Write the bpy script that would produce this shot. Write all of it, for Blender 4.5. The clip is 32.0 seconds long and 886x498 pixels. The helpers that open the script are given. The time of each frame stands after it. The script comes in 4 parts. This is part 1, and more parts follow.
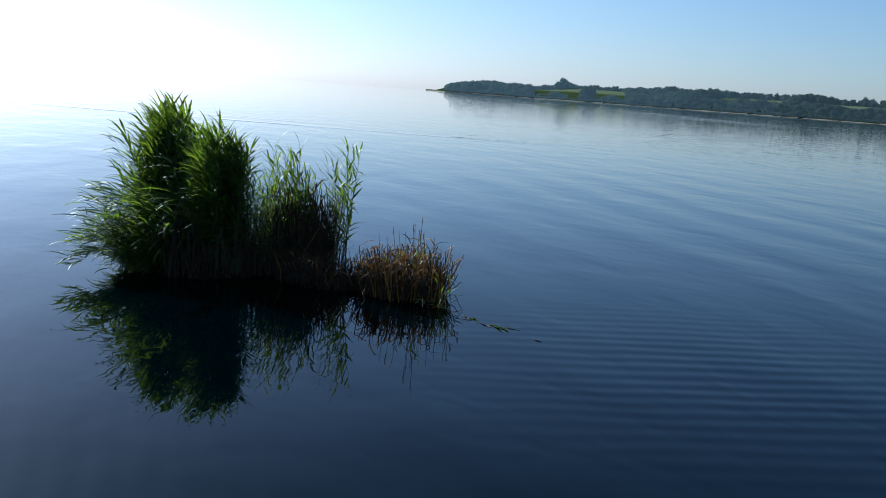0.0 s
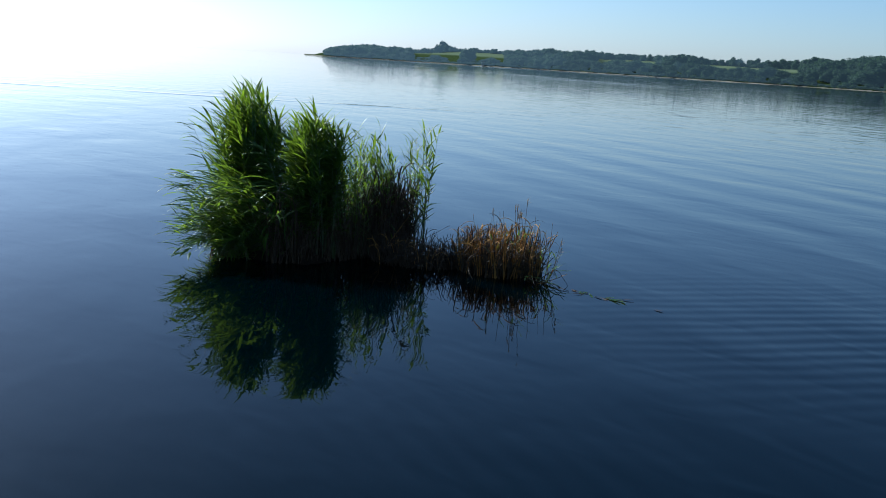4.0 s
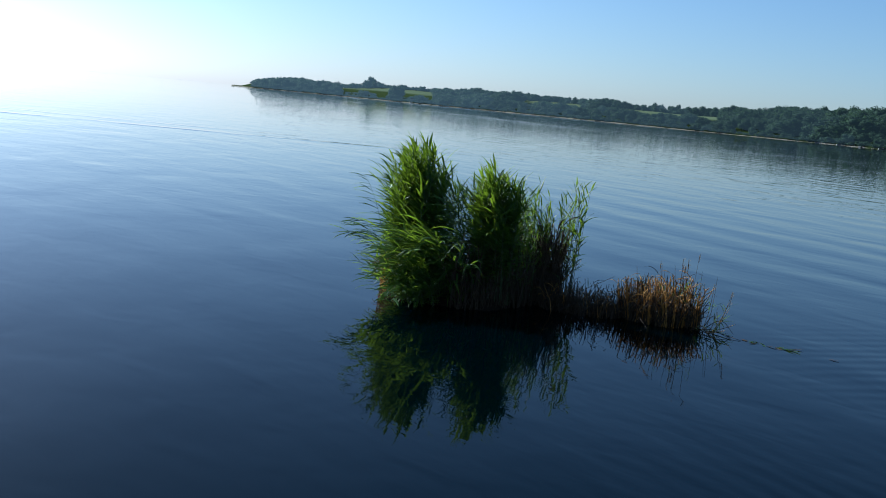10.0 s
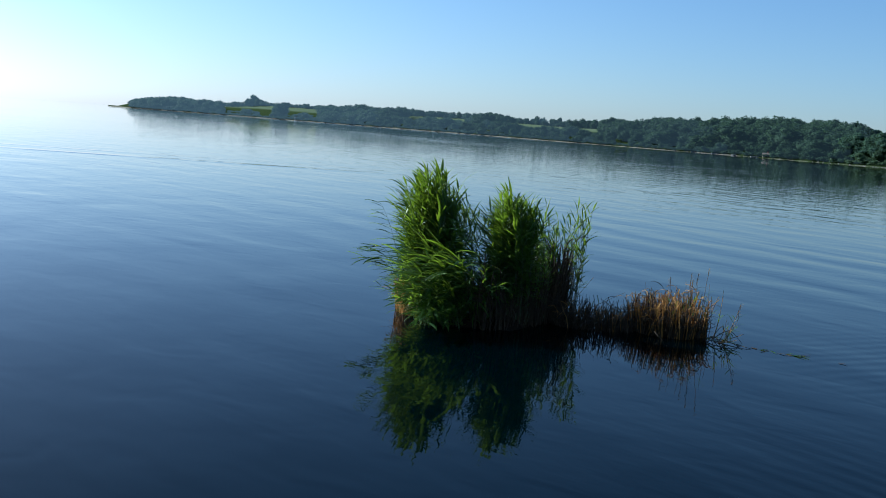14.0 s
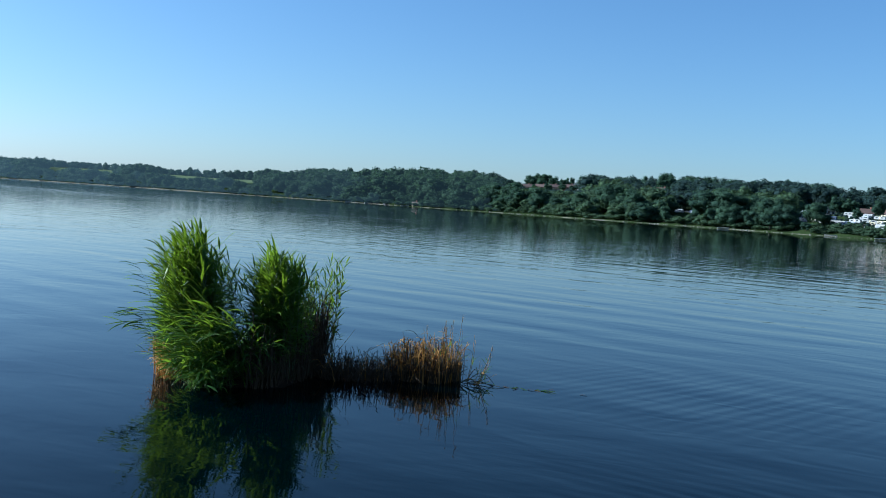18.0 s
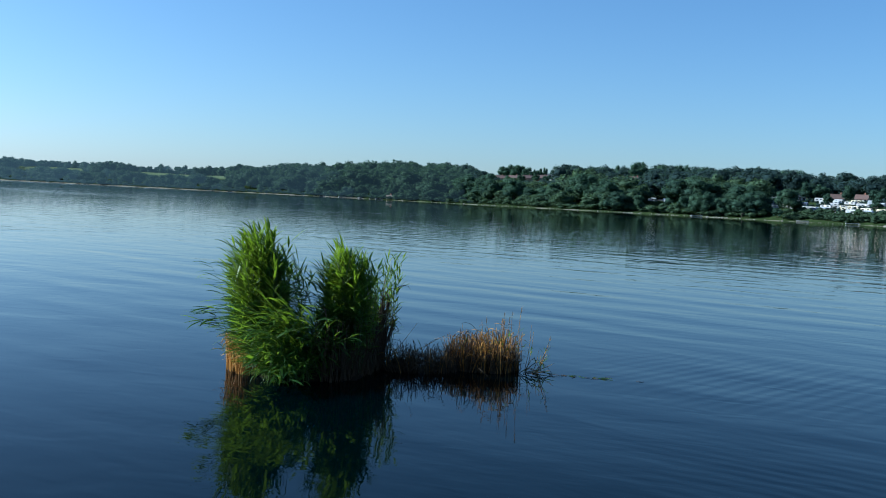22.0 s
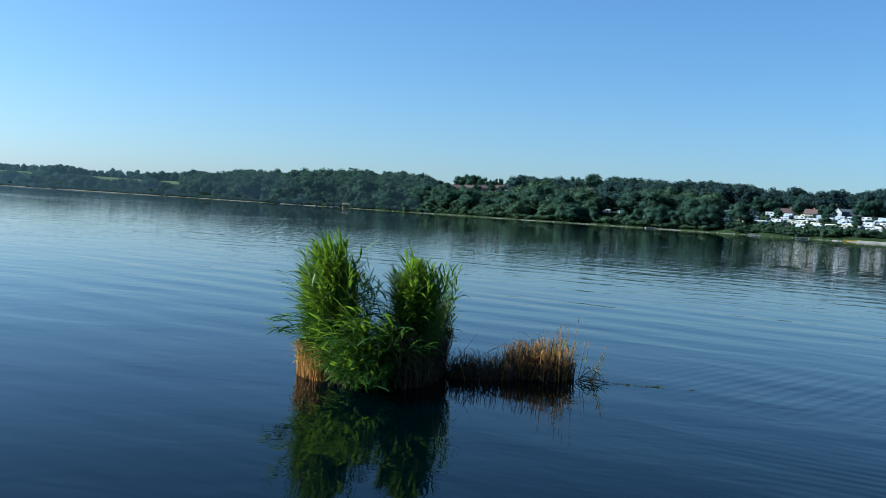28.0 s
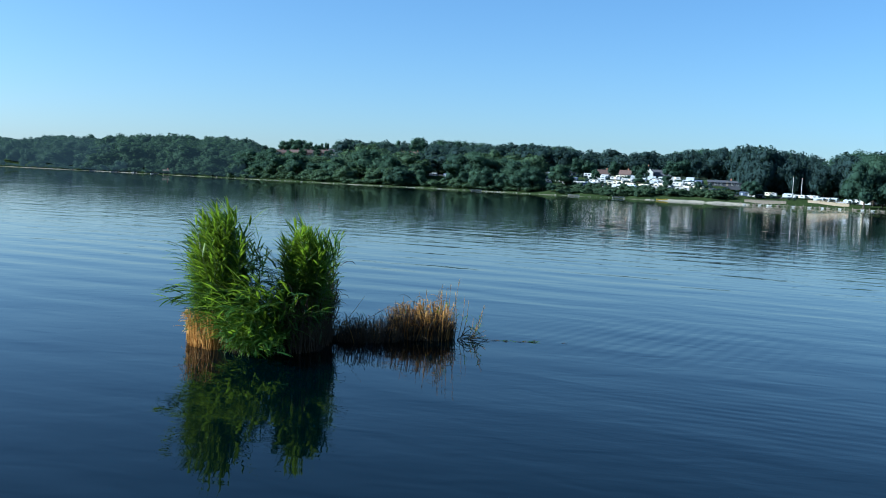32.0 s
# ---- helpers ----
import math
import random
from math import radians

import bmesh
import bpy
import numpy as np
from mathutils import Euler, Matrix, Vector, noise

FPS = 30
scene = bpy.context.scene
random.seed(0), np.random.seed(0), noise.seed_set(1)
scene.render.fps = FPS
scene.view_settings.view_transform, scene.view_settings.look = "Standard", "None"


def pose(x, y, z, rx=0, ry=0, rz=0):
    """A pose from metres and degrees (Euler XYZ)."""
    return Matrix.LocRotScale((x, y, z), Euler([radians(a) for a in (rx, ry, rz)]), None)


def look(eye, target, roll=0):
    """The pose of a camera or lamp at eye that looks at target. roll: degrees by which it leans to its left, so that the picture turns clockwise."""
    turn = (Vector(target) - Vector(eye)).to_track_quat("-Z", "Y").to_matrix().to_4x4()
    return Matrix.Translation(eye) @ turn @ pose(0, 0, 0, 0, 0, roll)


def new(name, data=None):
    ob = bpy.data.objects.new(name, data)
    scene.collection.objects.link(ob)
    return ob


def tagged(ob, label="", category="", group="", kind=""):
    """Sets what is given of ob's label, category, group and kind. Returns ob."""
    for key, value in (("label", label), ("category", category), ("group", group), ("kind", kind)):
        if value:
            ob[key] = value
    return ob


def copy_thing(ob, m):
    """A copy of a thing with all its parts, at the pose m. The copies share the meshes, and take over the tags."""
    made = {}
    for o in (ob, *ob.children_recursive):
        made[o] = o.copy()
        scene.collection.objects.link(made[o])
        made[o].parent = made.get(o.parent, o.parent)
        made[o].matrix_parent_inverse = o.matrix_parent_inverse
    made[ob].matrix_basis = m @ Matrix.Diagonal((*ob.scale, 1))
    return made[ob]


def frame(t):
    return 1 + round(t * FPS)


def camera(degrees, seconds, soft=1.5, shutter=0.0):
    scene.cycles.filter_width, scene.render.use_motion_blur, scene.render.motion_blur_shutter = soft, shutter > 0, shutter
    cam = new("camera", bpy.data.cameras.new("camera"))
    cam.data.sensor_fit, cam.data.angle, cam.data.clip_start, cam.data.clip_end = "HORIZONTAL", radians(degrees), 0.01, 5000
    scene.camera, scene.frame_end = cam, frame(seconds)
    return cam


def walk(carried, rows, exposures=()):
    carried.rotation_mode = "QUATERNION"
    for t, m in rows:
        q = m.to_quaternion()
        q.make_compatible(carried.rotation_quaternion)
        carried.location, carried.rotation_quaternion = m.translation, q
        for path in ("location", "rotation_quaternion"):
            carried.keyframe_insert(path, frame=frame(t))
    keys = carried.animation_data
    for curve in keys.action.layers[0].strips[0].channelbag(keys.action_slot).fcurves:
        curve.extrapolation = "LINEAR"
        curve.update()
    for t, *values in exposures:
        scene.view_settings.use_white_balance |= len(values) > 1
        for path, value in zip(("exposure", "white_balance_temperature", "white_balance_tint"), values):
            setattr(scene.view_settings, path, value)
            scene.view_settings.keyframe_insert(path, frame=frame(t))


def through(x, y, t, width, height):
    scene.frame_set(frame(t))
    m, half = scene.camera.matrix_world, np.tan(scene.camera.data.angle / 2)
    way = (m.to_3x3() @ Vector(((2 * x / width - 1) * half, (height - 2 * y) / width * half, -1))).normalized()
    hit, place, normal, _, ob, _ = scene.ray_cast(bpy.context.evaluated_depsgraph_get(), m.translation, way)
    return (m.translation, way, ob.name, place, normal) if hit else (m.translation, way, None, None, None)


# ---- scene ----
cam = camera(48.0, 32.0, 1.0)
PATH = [
    (0, (9.724, -6.447, 2.375), (8.146, -5.259, 2.059), 4.1),
    (0.5, (9.606, -6.788, 2.421), (7.968, -5.688, 2.095), 4.4),
    (1, (9.383, -7.048, 2.43), (7.732, -5.977, 2.075), 4.2),
    (1.5, (9.264, -7.373, 2.411), (7.626, -6.291, 2.027), 4.3),
    (2, (9.114, -7.642, 2.433), (7.531, -6.507, 1.979), 4.7),
    (2.5, (8.979, -7.936, 2.437), (7.488, -6.664, 2.037), 4.4),
    (4.5, (8.33, -8.965, 2.482), (6.916, -7.6, 2.109), 3.4),
    (5, (8.192, -9.228, 2.489), (6.765, -7.884, 2.089), 3.6),
    (5.5, (8.014, -9.44, 2.499), (6.59, -8.086, 2.126), 3.7),
    (6, (7.903, -9.692, 2.511), (6.478, -8.325, 2.19), 3.3),
    (6.5, (7.778, -9.989, 2.511), (6.356, -8.619, 2.188), 3.3),
    (7, (7.636, -10.203, 2.514), (6.235, -8.812, 2.198), 3.5),
    (7.5, (7.497, -10.404, 2.518), (6.115, -8.998, 2.184), 3.4),
    (8, (7.362, -10.646, 2.509), (6.017, -9.201, 2.184), 3.4),
    (8.5, (7.211, -10.876, 2.515), (5.905, -9.396, 2.189), 4.5),
    (9, (7.006, -11.048, 2.539), (5.684, -9.577, 2.238), 5.3),
    (9.5, (6.894, -11.283, 2.543), (5.573, -9.807, 2.265), 5.4),
    (10, (6.753, -11.479, 2.532), (5.436, -10.002, 2.244), 5.4),
    (10.5, (6.615, -11.658, 2.538), (5.329, -10.153, 2.249), 4.4),
    (11, (6.43, -11.792, 2.546), (5.162, -10.276, 2.24), 4.3),
    (11.5, (6.285, -11.986, 2.528), (5.023, -10.464, 2.229), 4.7),
    (12, (6.147, -12.175, 2.531), (4.899, -10.638, 2.25), 5.0),
    (12.5, (6.007, -12.333, 2.539), (4.782, -10.771, 2.292), 4.6),
    (13, (5.868, -12.492, 2.541), (4.669, -10.908, 2.309), 4.5),
    (13.5, (5.727, -12.647, 2.535), (4.546, -11.05, 2.298), 4.5),
    (15.5, (5.165, -13.194, 2.52), (4.13, -11.5, 2.282), 3.4),
    (16, (5.012, -13.296, 2.523), (4.081, -11.54, 2.301), 3.6),
    (16.5, (4.868, -13.269, 2.526), (4.323, -11.349, 2.404), 4.2),
    (17, (4.753, -13.448, 2.517), (4.273, -11.509, 2.426), 4.0),
    (17.5, (4.65, -13.645, 2.529), (4.182, -11.703, 2.429), 3.4),
    (18, (4.454, -13.686, 2.518), (3.904, -11.765, 2.429), 3.8),
    (18.5, (4.309, -13.783, 2.5), (3.681, -11.885, 2.42), 4.1),
    (19, (4.187, -13.919, 2.506), (3.588, -12.013, 2.421), 3.3),
    (19.5, (4.049, -14.017, 2.508), (3.479, -12.102, 2.416), 2.6),
    (20, (3.939, -14.131, 2.502), (3.418, -12.202, 2.404), 1.7),
    (20.5, (3.793, -14.19, 2.505), (3.302, -12.253, 2.411), 2.1),
    (21, (3.654, -14.278, 2.506), (3.157, -12.342, 2.428), 2.6),
    (21.5, (3.538, -14.425, 2.506), (3.035, -12.492, 2.409), 3.1),
    (22, (3.383, -14.445, 2.501), (2.886, -12.511, 2.4), 2.8),
    (22.5, (3.255, -14.53, 2.494), (2.742, -12.599, 2.414), 2.9),
    (23, (3.135, -14.663, 2.506), (2.624, -12.731, 2.434), 2.9),
    (23.5, (3.026, -14.736, 2.501), (2.56, -12.793, 2.419), 2.3),
    (24, (2.88, -14.743, 2.495), (2.438, -12.793, 2.425), 2.1),
    (24.5, (2.751, -14.851, 2.497), (2.284, -12.907, 2.431), 2.8),
    (26.5, (2.273, -15.121, 2.481), (1.84, -13.17, 2.415), 2.8),
    (27, (2.126, -15.149, 2.461), (1.697, -13.197, 2.379), 3.1),
    (27.5, (2.035, -15.215, 2.471), (1.617, -13.261, 2.382), 3.6),
    (28, (1.922, -15.284, 2.471), (1.515, -13.327, 2.393), 3.6),
    (28.5, (1.791, -15.325, 2.462), (1.383, -13.367, 2.408), 3.9),
    (29, (1.696, -15.382, 2.459), (1.299, -13.422, 2.407), 2.7),
    (29.5, (1.588, -15.42, 2.456), (1.225, -13.454, 2.391), 2.3),
    (30, (1.482, -15.483, 2.442), (1.127, -13.516, 2.378), 1.9),
    (30.5, (1.384, -15.622, 2.429), (1.037, -13.653, 2.354), 2.4),
    (31, (1.277, -15.59, 2.461), (1.031, -13.614, 2.272), 2.1),
    (31.5, (1.163, -15.613, 2.449), (0.979, -13.628, 2.286), 2.2),
    (32, (1.118, -15.871, 2.466), (1.059, -13.876, 2.336), 2.8),
]
walk(cam, [(t, look(eye, target, roll)) for t, eye, target, roll in PATH], [(0, 0.92, 5180, 7), (1, 0.73, 5180, 7), (2, 1.05, 5180, 7), (5, 1.23, 5180, 7), (6, 1.31, 5180, 7), (7, 1.09, 5180, 7), (10, 1.11, 5150, 6), (13, 1.15, 5120, 5), (18, 1.27, 4950, 1), (30, 1.31, 4950, 0), (32, 1.48, 4950, 0)])

# ---- sky, sun ----
SUN_AZ, SUN_EL = -97.0, 28.0
world = bpy.data.worlds.new("world")
scene.world = world
world.use_nodes = True
wn = world.node_tree.nodes
sky = wn.new("ShaderNodeTexSky")
sky.sky_type = "NISHITA"
sky.sun_disc = False
sky.sun_elevation, sky.sun_rotation = radians(SUN_EL), radians(SUN_AZ)
sky.air_density, sky.dust_density, sky.ozone_density = 1.0, 0.75, 4.2
# the white haze towards the sun
veil = wn.new("ShaderNodeTexSky")
veil.sky_type = "NISHITA"
veil.sun_disc = False
veil.sun_elevation, veil.sun_rotation = radians(SUN_EL), radians(SUN_AZ)
veil.air_density, veil.dust_density, veil.ozone_density = 0.0, 1.5, 6.0
both = wn.new("ShaderNodeMixRGB")
both.blend_type = "ADD"
both.inputs["Fac"].default_value = 0.50
world.node_tree.links.new(sky.outputs["Color"], both.inputs["Color1"])
world.node_tree.links.new(veil.outputs["Color"], both.inputs["Color2"])
wn["Background"].inputs["Strength"].default_value = 0.052
world.node_tree.links.new(both.outputs["Color"], wn["Background"].inputs["Color"])

sun = new("sun", bpy.data.lights.new("sun", "SUN"))
sun.data.energy, sun.data.angle, sun.data.color = 5.0, radians(0.5), (1.0, 0.93, 0.82)
_sd = Vector((math.sin(radians(SUN_AZ)) * math.cos(radians(SUN_EL)), math.cos(radians(SUN_AZ)) * math.cos(radians(SUN_EL)), math.sin(radians(SUN_EL))))
sun.matrix_world = look(_sd * 50, (0, 0, 0))


# ---- materials ----
class Nodes:
    """A short hand for node materials."""

    def __init__(self, name):
        self.mat = bpy.data.materials.new(name)
        self.mat.use_nodes = True
        self.tree = self.mat.node_tree
        self.bsdf = self.tree.nodes["Principled BSDF"]
        self.out = self.tree.nodes["Material Output"]

    def add(self, kind, **values):
        node = self.tree.nodes.new(kind)
        for key, value in values.items():
            if key in node.inputs:
                node.inputs[key].default_value = value
        return node

    def link(self, a, b):
        self.tree.links.new(a, b)

    def place(self, scale=(1, 1, 1), turn=0.0):
        geo = self.add("ShaderNodeNewGeometry")
        spin, mp = self.add("ShaderNodeMapping"), self.add("ShaderNodeMapping")
        spin.inputs["Rotation"].default_value = (0, 0, turn)
        mp.inputs["Scale"].default_value = scale
        self.link(geo.outputs["Position"], spin.inputs["Vector"])
        self.link(spin.outputs["Vector"], mp.inputs["Vector"])
        return mp.outputs["Vector"]

    def noise(self, scale, detail=3.0, rough=0.55, vector=None, warp=0.0):
        n = self.add("ShaderNodeTexNoise", Scale=scale, Detail=detail, Roughness=rough, Distortion=warp)
        if vector is not None:
            self.link(vector, n.inputs["Vector"])
        return n.outputs["Fac"]

    def ramp(self, fac, stops):
        r = self.add("ShaderNodeValToRGB")
        while len(r.color_ramp.elements) < len(stops):
            r.color_ramp.elements.new(0.5)
        for e, (at, col) in zip(r.color_ramp.elements, stops):
            e.position = at
            e.color = (*col, 1) if len(col) == 3 else col
        self.link(fac, r.inputs["Fac"])
        return r.outputs["Color"]

    def mix(self, fac, a, b, kind="MIX"):
        m = self.add("ShaderNodeMixRGB")
        m.blend_type = kind
        for value, slot in ((fac, "Fac"), (a, "Color1"), (b, "Color2")):
            if isinstance(value, (int, float)):
                m.inputs[slot].default_value = value if slot == "Fac" else (value, value, value, 1)
            elif isinstance(value, tuple):
                m.inputs[slot].default_value = (*value, 1)
            else:
                self.link(value, m.inputs[slot])
        return m.outputs["Color"]

    def math(self, kind, a, b=0.0):
        m = self.add("ShaderNodeMath")
        m.operation = kind
        for n, value in enumerate((a, b)):
            if isinstance(value, (int, float)):
                m.inputs[n].default_value = value
            else:
                self.link(value, m.inputs[n])
        return m.outputs["Value"]

    def bump(self, height, strength=0.3, distance=0.02, normal=None):
        b = self.add("ShaderNodeBump", Strength=strength, Distance=distance)
        self.link(height, b.inputs["Height"])
        if normal is not None:
            self.link(normal, b.inputs["Normal"])
        return b.outputs["Normal"]


def plain(name, a, b, rough=0.7, scale=6.0, metal=0.0, bump=0.15, dist=0.01):
    """Two tones broken up by noise at two scales, with a fine relief."""
    n = Nodes(name)
    v = n.place()
    big, fine = n.noise(scale, 4, 0.6, v), n.noise(scale * 9, 3, 0.6, v)
    f = n.math("ADD", n.math("MULTIPLY", big, 0.65), n.math("MULTIPLY", fine, 0.35))
    n.link(n.ramp(f, [(0.3, a), (0.7, b)]), n.bsdf.inputs["Base Color"])
    n.bsdf.inputs["Roughness"].default_value = rough
    n.bsdf.inputs["Metallic"].default_value = metal
    if bump:
        n.link(n.bump(fine, bump, dist), n.bsdf.inputs["Normal"])
    return n.mat


def leafy(name, stops, rough=0.5, through=0.35, scale=8.0, light=(0.25, 0.45, 0.04), per_object=0.5, glow=0.0, shine=0.2, pale=0.5):
    """Leaves that let some light through; glow paints distance haze as bluish emission."""
    n = Nodes(name)
    info = n.add("ShaderNodeObjectInfo")
    geo = n.add("ShaderNodeNewGeometry")
    v = n.place()
    f = n.math("ADD", n.math("MULTIPLY", info.outputs["Random"], per_object * 0.5), n.math("MULTIPLY", geo.outputs["Random Per Island"], 0.5 - per_object * 0.25))
    f = n.math("ADD", f, n.math("MULTIPLY", n.noise(scale, 3, 0.6, v), 0.5 - per_object * 0.25))
    col = n.ramp(f, stops)
    n.link(col, n.bsdf.inputs["Base Color"])
    n.bsdf.inputs["Roughness"].default_value = rough
    n.bsdf.inputs["Specular IOR Level"].default_value = shine
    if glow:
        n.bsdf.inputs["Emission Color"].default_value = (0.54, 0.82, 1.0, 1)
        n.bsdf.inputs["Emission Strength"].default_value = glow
    tr = n.add("ShaderNodeBsdfTranslucent")
    n.link(n.mix(pale, col, light), tr.inputs["Color"])
    ms = n.add("ShaderNodeMixShader", Fac=through)
    n.link(n.bsdf.outputs["BSDF"], ms.inputs[1])
    n.link(tr.outputs["BSDF"], ms.inputs[2])
    n.link(ms.outputs["Shader"], n.out.inputs["Surface"])
    return n.mat


def water_material():
    n = Nodes("lake_water")
    b = n.bsdf
    b.inputs["Base Color"].default_value = (0.0001, 0.0015, 0.0022, 1)
    b.inputs["Roughness"].default_value = 0.015
    b.inputs["IOR"].default_value = 1.333
    # reflections weakened and tinted blue here, beyond what the sky gives
    b.inputs["Specular IOR Level"].default_value = 0.14
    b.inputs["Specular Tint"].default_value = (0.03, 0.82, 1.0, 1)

    def oval(x, y, rx, ry, turn=0.0):
        """1 in the middle of an oval patch of the lake, falling to 0 at its rim."""
        geo, mp = n.add("ShaderNodeNewGeometry"), n.add("ShaderNodeMapping")
        mp.vector_type = "TEXTURE"
        mp.inputs["Location"].default_value = (x, y, 0)
        mp.inputs["Rotation"].default_value = (0, 0, turn)
        mp.inputs["Scale"].default_value = (rx, ry, 1)
        n.link(geo.outputs["Position"], mp.inputs["Vector"])
        ln = n.add("ShaderNodeVectorMath")
        ln.operation = "LENGTH"
        n.link(mp.outputs["Vector"], ln.inputs[0])
        return n.ramp(ln.outputs["Value"], [(0.2, (1, 1, 1)), (1.0, (0, 0, 0))]), mp.outputs["Vector"]

    def rings(turn, wave, bend=1.2):
        w = n.add("ShaderNodeTexWave", Scale=2 * math.pi / wave / 20, Distortion=bend, Detail=1.0)
        w.inputs["Detail Scale"].default_value = 0.6
        w.bands_direction = "Y"
        n.link(n.place((1, 1, 1), turn), w.inputs["Vector"])
        return w.outputs["Fac"]

    # long, low swell; shorter waves; fine ripples in patches; ruffled bands far out; the last of a boat's wake
    swell = n.noise(1.0, 1.4, 0.40, n.place((0.30, 0.66, 1), radians(24)), 0.3)
    mid = n.noise(1.0, 1, 0.5, n.place((1.2, 2.0, 1), radians(8)), 0.6)
    fine = n.noise(1.0, 2, 0.5, n.place((3.0, 8.0, 1), radians(10)), 0.3)
    patch = n.ramp(n.noise(0.05, 2, 0.5, n.place((1, 3, 1), radians(22)), 0.5), [(0.42, (0.1, 0.1, 0.1)), (0.66, (1, 1, 1))])
    calm = n.ramp(n.noise(1.0, 3, 0.55, n.place((0.006, 0.035, 1), radians(-72)), 0.6), [(0.35, (0.45, 0.45, 0.45)), (0.62, (1.7, 1.7, 1.7))])
    h = n.math("ADD", n.math("MULTIPLY", swell, 0.022), n.math("MULTIPLY", n.math("MULTIPLY", mid, 0.0032), calm))
    near, _ = oval(0.0, -4.0, 34.0, 34.0)
    chop = n.noise(1.0, 3, 0.55, n.place((0.55, 1.15, 1), radians(6)), 0.8)
    h = n.math("ADD", h, n.math("MULTIPLY", n.math("MULTIPLY", chop, n.math("SUBTRACT", 1.0, near)), n.math("MULTIPLY", calm, 0.0072)))
    h = n.math("ADD", h, n.math("MULTIPLY", n.math("MULTIPLY", fine, patch), 0.0012))
    one, _ = oval(4.6, 1.0, 3.4, 3.4)
    two, _ = oval(4.5, -4.7, 2.6, 2.6)
    h = n.math("ADD", h, n.math("MULTIPLY", n.math("MULTIPLY", rings(radians(-61), 0.27, 2.6), one), 0.0020))
    h = n.math("ADD", h, n.math("MULTIPLY", n.math("MULTIPLY", rings(radians(21), 0.25, 3.0), two), 0.0009))
    train, _ = oval(-5.0, 11.0, 19.0, 14.0, radians(-10))
    h = n.math("ADD", h, n.math("MULTIPLY", n.math("MULTIPLY", rings(radians(24), 2.2, 1.6), train), 0.008))
    wake, _ = oval(-42.0, 14.0, 24.0, 0.9, radians(43))
    shadow, _ = oval(-45.0, 17.0, 20.0, 0.7, radians(40))
    ridge = n.math("ADD", wake, n.math("MULTIPLY", shadow, 0.4))
    h = n.math("ADD", h, n.math("MULTIPLY", n.math("MULTIPLY", ridge, n.ramp(n.noise(0.16, 3, 0.65, n.place()), [(0.36, (0.1, 0.1, 0.1)), (0.62, (1, 1, 1))])), 0.04))
    # ruffled bands off the far shore, and another in the middle of the lake
    ruffled, _ = oval(-490.0, 555.0, 330.0, 95.0, radians(-5))
    second, _ = oval(-150.0, 180.0, 90.0, 14.0, radians(-30))
    streak, _ = oval(-300.0, 490.0, 210.0, 13.0, radians(24))
    rough = n.math("ADD", n.math("ADD", ruffled, n.math("MULTIPLY", second, 0.35)), streak)
    h = n.math("ADD", h, n.math("MULTIPLY", n.math("MULTIPLY", n.noise(0.6, 2, 0.5, n.place()), rough), 0.16))
    n.link(n.bump(h, 1.0, 1.0), b.inputs["Normal"])
    return n.mat


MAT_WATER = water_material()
MAT_REED = leafy("reed_leaf", [(0.2, (0.010, 0.036, 0.009)), (0.5, (0.036, 0.082, 0.012)), (0.82, (0.118, 0.160, 0.014))], 0.45, 0.37, 5.0, (0.29, 0.43, 0.014), 0.5, 0.0, 0.2, 0.65)
MAT_REED.node_tree.nodes["Principled BSDF"].inputs["Specular IOR Level"].default_value = 0.19
MAT_STEM = plain("reed_stem", (0.045, 0.07, 0.018), (0.12, 0.135, 0.045), 0.5, 12.0)
MAT_STRAW = leafy("dead_straw", [(0.1, (0.15, 0.064, 0.012)), (0.5, (0.36, 0.170, 0.030)), (0.9, (0.48, 0.270, 0.070))], 0.65, 0.2, 9.0, (0.5, 0.3, 0.1), 0.8)
# old straw darkened further; the shade at the reeds' feet is in this colour
MAT_OLD_SHADE = leafy("old_stems_shade_dark", [(0.1, (0.020, 0.013, 0.007)), (0.5, (0.042, 0.027, 0.014)), (0.9, (0.09, 0.058, 0.028))], 0.7, 0.1, 9.0, (0.2, 0.12, 0.05), 0.8)
MAT_PEAT = plain("wet_peat", (0.012, 0.008, 0.005), (0.034, 0.023, 0.013), 0.95, 9.0, 0, 0.8, 0.05)
MAT_PEAT.node_tree.nodes["Principled BSDF"].inputs["Specular IOR Level"].default_value = 0.05
MAT_PLUME = leafy("dry_plume", [(0.2, (0.13, 0.09, 0.05)), (0.8, (0.3, 0.22, 0.12))], 0.8, 0.3, 20.0, (0.4, 0.3, 0.15))
# extra blue in these three leaf colours stands in for distance haze
MAT_TREE = leafy("tree_leaves", [(0.2, (0.0271, 0.0515, 0.0374)), (0.5, (0.0367, 0.0682, 0.0460)), (0.85, (0.0502, 0.0862, 0.0517))], 0.9, 0.42, 0.12, (0.06, 0.11, 0.04), 0.9, 0.0, 0.1)
MAT_BUSH = leafy("bush_leaves", [(0.2, (0.0325, 0.0560, 0.0350)), (0.5, (0.0437, 0.0728, 0.0413)), (0.85, (0.0594, 0.0930, 0.0475))], 0.9, 0.32, 0.10, (0.09, 0.14, 0.03), 0.6, 0.0, 0.1)
MAT_WOODS = leafy("wood_leaves", [(0.2, (0.0204, 0.0374, 0.0384)), (0.5, (0.0253, 0.0451, 0.0444)), (0.85, (0.0319, 0.0539, 0.0492))], 0.9, 0.42, 0.03, (0.06, 0.10, 0.05), 0.1, 0.0, 0.1)
